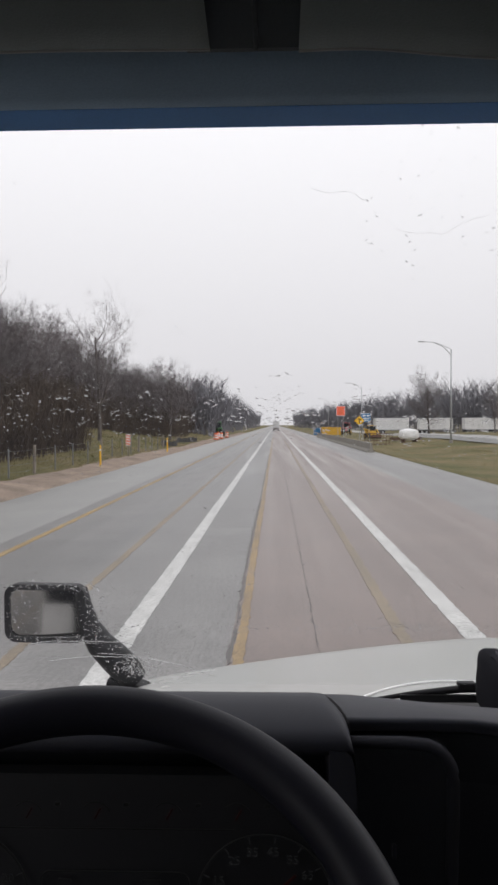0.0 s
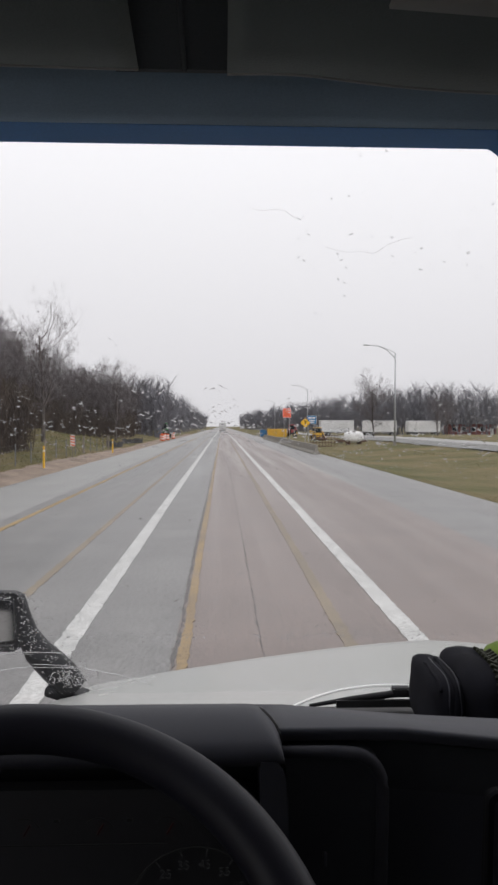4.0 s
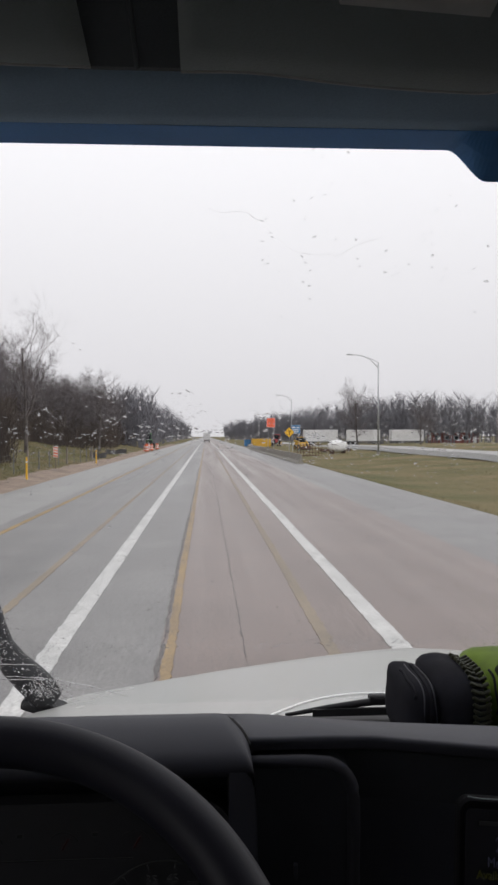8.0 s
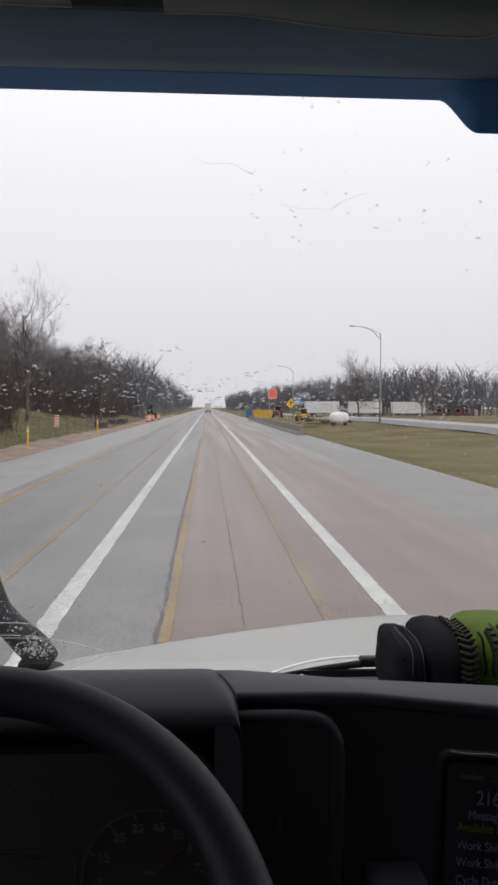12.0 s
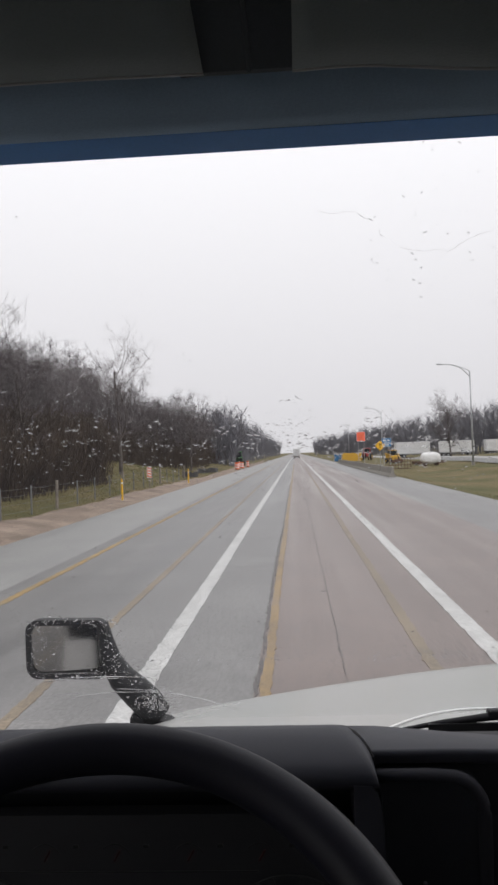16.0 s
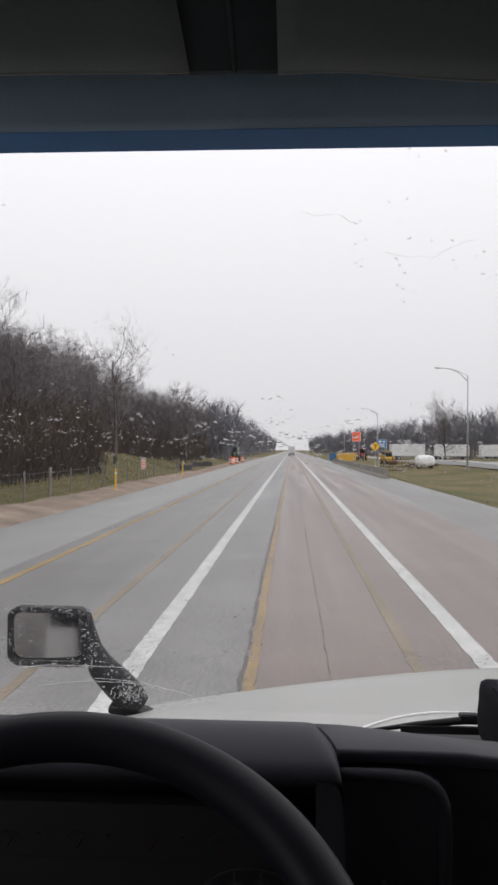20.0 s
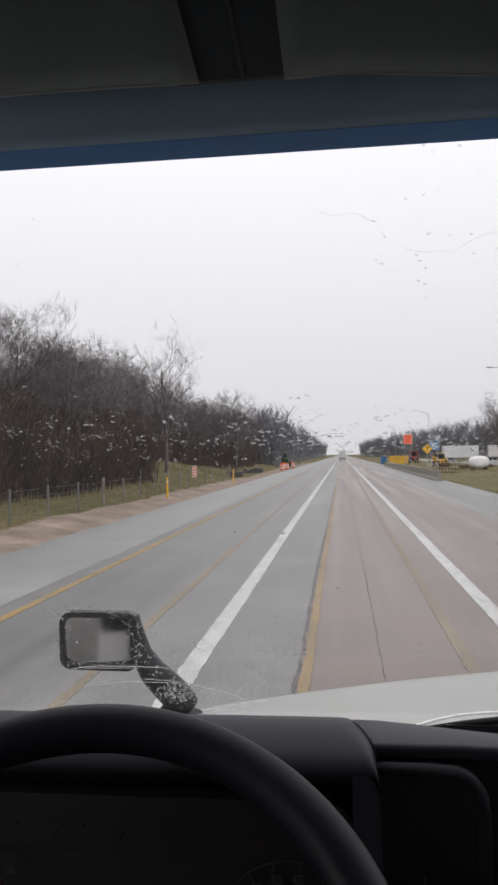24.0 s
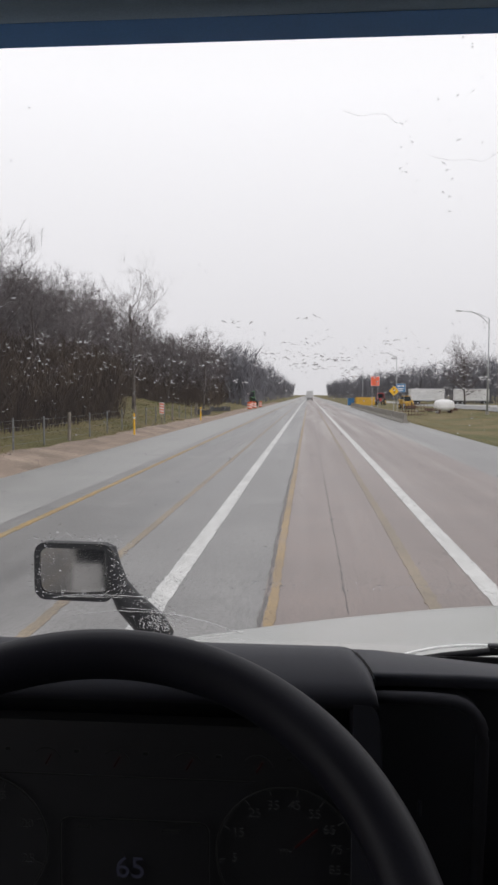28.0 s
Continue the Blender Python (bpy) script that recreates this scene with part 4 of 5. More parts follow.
# ---- sun visors ----
def visor(x0, x1, label, edge, corner):
    """A padded flap folded up to the headliner; edge(x): the height of its lower edge; corner: its outer end is rounded."""
    v = thing("sun_visor", label, "sun visor", group="sun visors")
    bm = bmesh.new()
    n, m_ = 24, 8
    rows = []
    def back(x):
        if not corner:
            return 0.0
        a = max(0.0, (x - (x1 - 0.03)) / 0.03)
        return 0.03 * (1 - math.sqrt(max(0.0, 1 - a * a)))
    for side in (0, 1):
        for j in range(m_ + 1):
            f = j / m_
            row = []
            for i in range(n + 1):
                x = x0 + (x1 - x0) * (1 - (1 - i / n) ** (1.6 if corner else 1))
                y = 0.497 - back(x) - (0.20 - back(x)) * f + (0.006 if side else -0.006) * (1 - f)
                g = (0.497 - y) / 0.2
                row.append(bm.verts.new((x, y, 2.5475 + (edge(x) - 2.5475) * (1 - g) + 0.012 * g + 0.05 * g * g + (0.011 if side else 0))))
            rows.append(row)
    for s in (0, 1):
        for j in range(m_):
            a, b = rows[s * (m_ + 1) + j], rows[s * (m_ + 1) + j + 1]
            for i in range(n):
                bm.faces.new((a[i], a[i + 1], b[i + 1], b[i]))
    for A, B in ((rows[0], rows[m_ + 1]), (rows[m_], rows[-1])):
        for i in range(n):
            bm.faces.new((A[i], A[i + 1], B[i + 1], B[i]))
    for e in (0, n):
        for j in range(m_):
            bm.faces.new((rows[j][e], rows[j + 1][e], rows[m_ + 2 + j][e], rows[m_ + 1 + j][e]))
    bmesh.ops.recalc_face_normals(bm, faces=bm.faces[:])
    pts = [tuple(u.co + Vector((0, 0.003, 0.001))) for u in rows[0]]
    part("flap", bm, M_VISOR, v, "", True)
    part("piping", tube_bm(pts, 0.0011, 6), M_SEAM, v, "pale edge piping", True)
    return v


visor(-0.52, -0.060, "folded-up grey vinyl sun visor over the driver", lambda x: 2.5464 + 0.0006 * math.sin(x * 30), False)
visor(-0.004, 0.214, "folded-up grey vinyl sun visor with a wavy sagging edge", lambda x: 2.5440 + 0.0006 * math.sin(x * 55) - 0.0095 * smooth_step((x - 0.03) / 0.13), True)
far_clip = thing("visor_bracket", "black visor pivot bracket under the headliner", "bracket")
part("pivot", box_bm((0.06, 0.03, 0.02), (0.248, 0.475, 2.562), (-8, 0, 0), 0.006), M_PIT, far_clip)
part("rod", tube_bm([(0.205, 0.482, 2.5505), (0.235, 0.482, 2.5495), (0.29, 0.482, 2.549)], 0.0022, 8), M_SEAM, far_clip, "pale metal rod", True)
clip = thing("visor_console", "dark moulded overhead console between the sun visors", "console")
part("console_body", profile_bm([(0.503, 2.5495), (0.495, 2.548), (0.42, 2.563), (0.30, 2.61), (0.28, 2.66), (0.50, 2.66)], [(-0.075, 1), (-0.03, 1), (0.015, 1)]), M_CONSOLE, clip)
part("console_ridge", tube_bm([(-0.031, 0.495, 2.548), (-0.031, 0.42, 2.563), (-0.031, 0.31, 2.606)], 0.0018, 6), M_CONSOLE, clip)
lamp = thing("overhead_label", "pale rectangular label on the sun visor", "label")
part("label_card", box_bm((0.085, 0.075, 0.002), (0.1285, 0.387, 2.5618), (-21.8, 0, 6)), M_SEAM, lamp)

# ---- tablet on the dash ----
tab = thing("tablet", "dark logging tablet showing dim text lines", "tablet")
tm = pose(0.322, 0.70, 1.879, -8, 3, -6)
part("case", plate_bm(rounded(0.165, 0.19, 0.012), 0.014, tm, 0.02), M_CASE, tab, "black case")
part("screen", plate_bm(rounded(0.152, 0.174, 0.006), 0.001, tm @ pose(0, -0.0015, 0)), M_SCREEN, tab)
# the highlight on the case's top edge, laid on as a thin paler tube
part("glint", tube_bm([tuple(tm @ Vector((-0.074 + 0.012 * k, 0.0, 0.0955 + (0.001 if k % 3 == 0 else 0)))) for k in range(13)], 0.0006, 6), M_VISOR, tab, "grey line painted as the glint on the top edge")
for text, size, u, v, mm, al in (("Driving", 0.0095, -0.036, 0.0745, G_RING, "LEFT"), ("216", 0.0185, -0.0485, 0.0556, G_TEXT, "LEFT"), ("Messages", 0.0118, -0.0555, 0.040, G_TEXT, "LEFT"), ("Available Drive T", 0.0115, -0.0652, 0.0287, G_YELLOW, "LEFT"), ("Work Shift Rest", 0.0115, -0.0652, 0.0122, G_TEXT, "LEFT"), ("Work Shift Du", 0.0115, -0.0652, -0.003, G_TEXT, "LEFT"), ("Cycle Duty", 0.0115, -0.0652, -0.019, G_TEXT, "LEFT")):
    words(text, size, tm @ pose(u, -0.002, v) @ Matrix.Diagonal((0.82, 1, 1, 1)), mm, tab, "text_line", al)
part("header_bar", box_bm((0.022, 0.0008, 0.004), (0, 0, 0)), G_RING, tab).matrix_local = tm @ pose(-0.053, -0.0025, 0.0745)
part("button_bar", box_bm((0.13, 0.0008, 0.014), (0, 0, 0)), G_BAR, tab, "pale blue button").matrix_local = tm @ pose(0.0, -0.0025, -0.078)

# ---- work gloves on the dash ----
def lump(bm, at, size, rot=(0, 0, 0), power=2.6):
    made = bmesh.ops.create_uvsphere(bm, u_segments=28, v_segments=16, radius=1.0)["verts"]
    for v in made:
        p = v.co
        k = (abs(p.x) ** power + abs(p.y) ** power + abs(p.z) ** power) ** (1 / power)
        v.co = p / k
        v.co *= 1 + 0.05 * noise.noise(v.co * 2.1)
    bmesh.ops.transform(bm, matrix=pose(*at, *rot) @ Matrix.Diagonal((*size, 1)), verts=made)


CUFF = ((0.287, 1.04, 1.955), (0.0245, 0.075, 0.044), 4.2)
PALM = ((0.335, 1.03, 1.961), (0.036, 0.08, 0.0535), 3.4)
BACK = ((0.428, 1.037, 1.968), (0.0675, 0.0825, 0.0505), 3.6)


def on_lump(shape, x, a, out=0.0):
    """A point on a glove's padded body, a degrees up from its near foot."""
    c, size, p = shape
    q = max(0.05, 1 - abs((x - c[0]) / size[0]) ** p) ** (1 / p)
    u, v = math.cos(radians(a)), math.sin(radians(a))
    k = q / (abs(u) ** p + abs(v) ** p) ** (1 / p)
    return (x, c[1] - (size[1] + out) * u * k, c[2] + (size[2] + out) * v * k)


def seam(shape, x, a0, a1, radii, m_, name, parent, label, wave=0.001, flat=1.0, out=0.0005):
    n = 16
    pts = [on_lump(shape, x + wave * math.sin(j * 0.6 + x * 300), a0 + (a1 - a0) * j / (n - 1), out) for j in range(n)]
    part(name, tube_bm(pts, radii, 8, flat), m_, parent, label, True)


g1 = thing("work_glove", "black work glove with a stitched cuff lying on the dashboard", "glove", group="work gloves")
bm = bmesh.new()
lump(bm, *CUFF[:2], (0, 2, 0), CUFF[2])
part("cuff", bm, M_BLACK_CLOTH, g1, "", True)
seam(CUFF, 0.284, 0, 110, 0.0009, M_DASH, "stitching", g1, "raised seam")
seam(CUFF, 0.2915, 0, 110, 0.0022, M_BLACK_CLOTH, "binding", g1, "thick bound edge")
seam(CUFF, 0.2985, 0, 110, 0.0009, M_DASH, "stitching", g1, "raised seam")
seam(CUFF, 0.273, 35, 95, 0.0022, M_BLACK_CLOTH, "finger_loop", g1, "fabric loop")
g2 = thing("work_glove", "lime green and black work glove with ribbed armour on the dashboard", "glove", group="work gloves")
bm = bmesh.new()
lump(bm, *PALM[:2], (0, -3, 0), PALM[2])
part("palm", bm, M_BLACK_CLOTH, g2, "black padded palm", True)
bm = bmesh.new()
lump(bm, *BACK[:2], (0, 2, 3), BACK[2])
part("back", bm, M_GREEN_CLOTH, g2, "lime green back", True)
bm = bmesh.new()
lump(bm, (0.44, 1.034, 1.9665), (0.0585, 0.0845, 0.0475), (0, 2, 3), 3.8)
part("armour_panel", bm, M_GLOVE_PANEL, g2, "dark green armour panel", True)
for k in range(15):                                  # chevron treads along the palm's edge
    a = -4 + 7.6 * k
    for s_, x in ((1, 0.3485), (-1, 0.3575)):
        p = Vector(on_lump(PALM, x, a, 0.001))
        q = Vector(on_lump(PALM, x, a + 3, 0.001))
        tilt_ = math.degrees(math.atan2(q.z - p.z, q.y - p.y))
        part("tread_block", box_bm((0.0112, 0.0042, 0.0045), tuple(p), (tilt_, 0, 0), 0.0012), M_GLOVE_RIB, g2)
        part("tread_block", box_bm((0.0085, 0.0042, 0.005), (x - 0.004 * s_, p.y, p.z + 0.002), (tilt_, 24 * s_, 0), 0.0012), M_GLOVE_RIB, g2)
seam(BACK, 0.3685, -4, 100, 0.0036, M_GREEN_CLOTH, "green_edge", g2, "lime edge seam")
seam(BACK, 0.3765, -4, 60, 0.0016, M_BLACK_CLOTH, "dark_piping", g2, "dark piping")
for k in range(6):                                   # armour: dark strips, each with a row of rubber ribs
    x, top = 0.389 + 0.0165 * k, (62, 66, 70, 64, 68, 66)[k]
    seam(BACK, x, -4, top, [0.003] + [0.0062] * 14 + [0.003], M_GLOVE_PANEL, "armour_strip", g2, "dark green armour strip", 0.0008, 1.0, -0.001)
    seam(BACK, x + 0.0082, -4, top + 10, 0.0016, M_GREEN_CLOTH, "lime_line", g2, "thin lime line", 0.0006, 1.0, 0.0022)
    for j in range(9):
        a = -2 + (top - 2) * j / 8
        p, q = Vector(on_lump(BACK, x, a, 0.0048)), Vector(on_lump(BACK, x, a + 3, 0.0048))
        part("rib", box_bm((0.0088, 0.0058 if j % 3 else 0.0072, 0.0035), tuple(p), (math.degrees(math.atan2(q.z - p.z, q.y - p.y)), 0, 8), 0.0014), M_GLOVE_RIB, g2)
bm = bmesh.new()
lump(bm, (0.43, 0.970, 2.013), (0.024, 0.02, 0.0105), (10, 4, 0), 2.8)
part("finger", bm, M_GREEN_CLOTH, g2, "folded lime finger", True)
bm = bmesh.new()
lump(bm, (0.432, 0.963, 2.0150), (0.016, 0.019, 0.0085), (10, 4, 0), 2.6)
part("finger_cap", bm, M_GLOVE_PANEL, g2, "dark finger cap", True)
for g in (g1, g2):                                   # they lie behind the crest of the dash
    g.matrix_world = pose(0.01, 0, 2.31) @ Matrix.Diagonal((1.1, 1.1, 1.1, 1)) @ pose(-0.01, 0, -2.31)

# ---- bare trees ----
def grow(seed, height, spread, twigs):
    """A bare broadleaf tree: verts and faces of the trunk with its limbs, and of the crown of twigs."""
    rnd = random.Random(seed)
    wood, fine = ([], []), ([], [])

    def limb(out, a, b, r0, r1, n):
        verts, faces = out
        d = (b - a).normalized()
        side = d.cross(Vector((0.3, 0.2, 1))).normalized() if abs(d.z) < 0.98 else Vector((1, 0, 0))
        up = side.cross(d)
        base = len(verts)
        for c, r in ((a, r0), (b, r1)):
            for k in range(n):
                t = 2 * math.pi * k / n
                verts.append(tuple(c + r * (math.cos(t) * side + math.sin(t) * up)))
        for k in range(n):
            faces.append((base + k, base + (k + 1) % n, base + n + (k + 1) % n, base + n + k))

    def away(d, angle):
        s = Vector((rnd.uniform(-1, 1), rnd.uniform(-1, 1), rnd.uniform(-0.6, 1))).normalized()
        s = (s - s.dot(d) * d).normalized()
        return (d * math.cos(angle) + s * math.sin(angle)).normalized()

    def twig(a, b, r):
        """A tapering shoot that ends in a point."""
        verts, faces = fine
        base = len(verts)
        u, v = rnd.uniform(0, 6.28), r * 0.5
        for k in range(3):
            verts.append((a.x + r * math.cos(u + 2.094 * k), a.y + r * math.sin(u + 2.094 * k), a.z + v * math.cos(u + 1.7 * k)))
        verts.append(tuple(b))
        faces.extend(((base, base + 1, base + 3), (base + 1, base + 2, base + 3), (base + 2, base, base + 3)))

    def bough(p, d, length, r, level):
        if level == 4:
            twig(p, p + d * length, max(r, 0.0055))
            return
        if level == 3:
            e = p + d * length
            twig(p, e, max(r, 0.008))
            for _ in range(twigs[3]):
                bough(p.lerp(e, rnd.uniform(0.15, 0.95)), away(d, rnd.uniform(0.4, 1.1)), length * rnd.uniform(0.4, 0.8), 0.0055, 4)
            return
        pieces = (5, 3, 2, 1)[level]
        q = p.copy()
        for k in range(pieces):
            d2 = (d + Vector((rnd.uniform(-1, 1), rnd.uniform(-1, 1), rnd.uniform(-0.2, 0.8) if level < 2 else rnd.uniform(-0.6, 0.6))) * (0.12 if level == 0 else 0.36)).normalized()
            e = q + d2 * (length / pieces)
            ra, rb = r * (1 - 0.75 * k / pieces), r * (1 - 0.75 * (k + 1) / pieces)
            out = wood if level < 2 else fine
            limb(out, q, e, max(ra, 0.006), max(rb, 0.0035), 6 if level == 0 else 4 if level == 1 else 3)
            if level < 4 and (level > 0 or k >= 1):
                for _ in range(twigs[level]):
                    s = q.lerp(e, rnd.uniform(0.1, 1))
                    bough(s, away(d2, rnd.uniform(0.4, 0.95) * spread), length * rnd.uniform(0.36, 0.6) * ((0.0, 0.75, 1.05, 0.95, 0.72)[k] if level == 0 else 1.0 if level < 3 else 1.15), max(rb, 0.014) * rnd.uniform(0.42, 0.65), level + 1)
            q, d = e, d2

    bough(Vector((0, 0, -0.2)), Vector((0, 0, 1)), height * 0.8, height * 0.016, 0)
    return wood, fine


def tree(seed, height, spread, twigs, at, label, group):
    t = thing("bare_tree", label, "tree", at, group=group)
    wood, fine = grow(seed, height, spread, twigs)
    raw("trunk", *wood, M_BARK, t)
    raw("crown", *fine, M_TWIG, t, "fine bare twigs")
    return t


LABELS = ("tall bare tree with a slender grey trunk in the roadside wood", "bare grey-brown tree with a wide crown of fine twigs")
kinds = [tree(s, h, sp, tw, (-18 - 3 * n, 46 + 9 * n, 0), LABELS[n % 2], "roadside wood") for n, (s, h, sp, tw) in enumerate((
    (1, 9.0, 1.2, (5, 2, 4, 9)), (2, 10.0, 1.1, (5, 2, 4, 9)), (3, 8.6, 1.3, (5, 2, 4, 9)), (4, 9.6, 1.1, (5, 2, 4, 9)), (5, 7.8, 1.35, (5, 2, 4, 9)), (6, 9.2, 1.2, (5, 2, 4, 9))))]
rnd = random.Random(5)
spots = []
def wood_edge(y):
    """Where the wood's edge runs beside the road."""
    return -12.9 - 4.1 * smooth_step((y - 46) / 8) + 2.9 * smooth_step((y - 62) / 22) + 0.6 * math.sin(y * 0.13)


y = 11.0
while y < 150:
    e = wood_edge(y)
    for row in range(3 if y < 70 else 2):
        spots.append((e - 1.0 - row * 3.1 - rnd.uniform(0, 2.2), y + rnd.uniform(-1.5, 1.5)))
    y += 3.4 if y < 70 else 4.6
for n, (x, y) in enumerate(spots):
    src = kinds[n % 6]
    m_ = pose(x, y, lie(x, y), rnd.uniform(-3, 3), rnd.uniform(-3, 3), rnd.uniform(0, 360))
    s = rnd.uniform(0.8, 1.05) * (0.8 if y < 60 else 0.95)
    if n < 6:
        src.matrix_world = m_ @ Matrix.Diagonal((s, s, s, 1))
        src.matrix_basis = m_ @ Matrix.Diagonal((s, s, s, 1))
    else:
        c = copy_thing(src, m_)
        c.scale = (s, s, s)
for x, y, k, s in ((-13.0, 96, 3, 1.0), (-12.6, 36, 0, 0.78)):
    c = copy_thing(kinds[k], pose(x, y, lie(x, y), 0, 0, 70 * k))
    c.scale = (s, s, s)
    tagged(c, "lone bare tree standing out at the wood's edge", "tree")
tree(33, 10.0, 1.2, (4, 2, 3, 5), (-13.2, 58, lie(-13.2, 58)), "tall forked bare tree standing out at the wood's edge", "roadside wood")
lone = tree(21, 10.5, 1.25, (6, 3, 4, 8), (26, 132, lie(26, 132)), "lone round-crowned bare tree beyond the work site", "verge trees")
for x, y, s in ((33, 118, 0.8), (41, 140, 0.7)):
    c = copy_thing(kinds[2], pose(x, y, lie(x, y), 0, 0, 50))
    c.scale = (s, s, s)
    tagged(c, "small bare tree on the grass verge", "tree", "verge trees")


def thicket(name, label, spots, low, high, r, material_, branches):
    """Many leaning stems with side twigs."""
    rnd = random.Random(len(name) + len(spots))
    verts, faces = [], []
    def stick(a, b, ra, rb):
        base = len(verts)
        for c, q in ((a, ra), (b, rb)):
            for k in range(3):
                t = 2.094 * k
                verts.append((c[0] + q * math.cos(t), c[1] + q * math.sin(t), c[2]))
        for k in range(3):
            faces.append((base + k, base + (k + 1) % 3, base + 3 + (k + 1) % 3, base + 3 + k))
    for x, y in spots:
        z = lie(x, y) - 0.1
        h = rnd.uniform(low, high)
        top = (x + rnd.uniform(-0.25, 0.25) * h, y + rnd.uniform(-0.25, 0.25) * h, z + h)
        stick((x, y, z), top, r, r * 0.3)
        for _ in range(branches):
            f = rnd.uniform(0.2, 0.95)
            a = tuple((x, y, z)[k] + f * (top[k] - (x, y, z)[k]) for k in range(3))
            l = h * rnd.uniform(0.2, 0.42)
            t = rnd.uniform(0, 6.28)
            base = len(verts)
            for k in range(3):
                verts.append((a[0] + r * 0.6 * math.cos(2.094 * k), a[1] + r * 0.6 * math.sin(2.094 * k), a[2]))
            verts.append((a[0] + l * 0.6 * math.cos(t), a[1] + l * 0.6 * math.sin(t), a[2] + l * 0.75))
            faces.extend(((base, base + 1, base + 3), (base + 1, base + 2, base + 3), (base + 2, base, base + 3)))
    ob = raw(name, verts, faces, material_, None)
    return tagged(ob, label, "undergrowth" if high < 5 else "woods", kind="stuff")


rnd = random.Random(8)
pts = []
for _ in range(5200):
    y = rnd.uniform(8, 150) if rnd.random() < 0.75 else rnd.uniform(8, 60)
    pts.append((wood_edge(y) + 0.5 - abs(rnd.gauss(0, 6)), y))
for _ in range(1300):
    pts.append((-11.9 - abs(rnd.gauss(0, 1.3)), rnd.uniform(20, 50)))
thicket("undergrowth", "dense brown leafless undergrowth along the wood's edge", pts, 0.8, 4.2, 0.02, M_BRUSH, 14)
pts = []
for _ in range(1300):
    y = rnd.uniform(20, 160)
    pts.append((wood_edge(y) - 8 - rnd.uniform(0, 26), y))
thicket("deep_woods", "dark mass of bare trees deeper in the wood", pts, 4.2, 6.6, 0.05, M_BRUSH, 30)
# both far belts take the haze-tinted colour
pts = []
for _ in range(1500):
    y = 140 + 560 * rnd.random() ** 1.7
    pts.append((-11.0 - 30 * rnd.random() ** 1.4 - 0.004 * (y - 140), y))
thicket("far_woods", "far woods, tinted grey-blue for haze, running along the road to the horizon", pts, 6.0, 10.5, 0.09, M_FAR_HAZE, 28)
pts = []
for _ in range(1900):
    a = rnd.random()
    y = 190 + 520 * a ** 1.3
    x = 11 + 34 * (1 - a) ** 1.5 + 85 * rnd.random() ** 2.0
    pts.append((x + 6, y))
thicket("far_woods", "low far treeline, tinted grey-blue for haze, beyond the open ground", pts, 7.5, 13.0, 0.1, M_FAR_HAZE, 42)


# ---- grass blades on the banks ----
def grass():
    rnd = random.Random(3)
    verts, faces = [], []
    def tuft(x, y, h):
        z = lie(x, y) - 0.02
        for _ in range(3):
            a = rnd.uniform(0, 6.28)
            w = 0.012 + 0.0005 * y
            lx, ly = rnd.uniform(-0.1, 0.1), rnd.uniform(-0.1, 0.1)
            px, py = x + rnd.uniform(-0.12, 0.12), y + rnd.uniform(-0.12, 0.12)
            b = len(verts)
            verts.extend(((px - w * math.cos(a), py - w * math.sin(a), z), (px + w * math.cos(a), py + w * math.sin(a), z), (px + lx, py + ly, z + h * rnd.uniform(0.6, 1.2))))
            faces.append((b, b + 1, b + 2))
    for _ in range(26000):
        y = 12 + 85 * rnd.random() ** 1.5
        x = -9.7 - abs(rnd.gauss(0, 3.6))
        tuft(x, y, rnd.uniform(0.02, 0.06))
    for _ in range(14000):
        y = 14 + 110 * rnd.random() ** 1.3
        x = 8.6 + 15 * rnd.random()
        tuft(x, y, rnd.uniform(0.02, 0.055))
    ob = raw("grass", verts, faces, M_BLADE, None)
    tagged(ob, "thin dull green and straw-coloured grass on the verges", "grass", kind="stuff")


grass()

# ---- roadside things, left ----
fence = thing("wire_fence", "low wire fence with grey posts along the wooded bank", "fence")
fx = -10.35
for k in range(18):
    y = 17 + 3.2 * k
    z = lie(fx, y)
    if k % 4 == 1:
        part("post", tube_bm([(fx, y, z - 0.3), (fx + 0.03, y, z + 1.25)], [0.075, 0.065], 8), M_POST, fence, "thick weathered wooden post")
    else:
        bm = box_bm((0.05, 0.06, 1.45), (fx, y, z + 0.42), (0, 0, 8 * math.sin(k)), 0.004, 1)
        part("post", bm, M_FENCE, fence, "grey steel post")
for h in (0.2, 0.5, 0.8, 1.05):
    part("wire", tube_bm([(fx - 0.03, 17 + 1.6 * k, lie(fx, 17 + 1.6 * k) + h - 0.02 * (k % 2)) for k in range(35)], 0.004, 4), M_FENCE, fence)

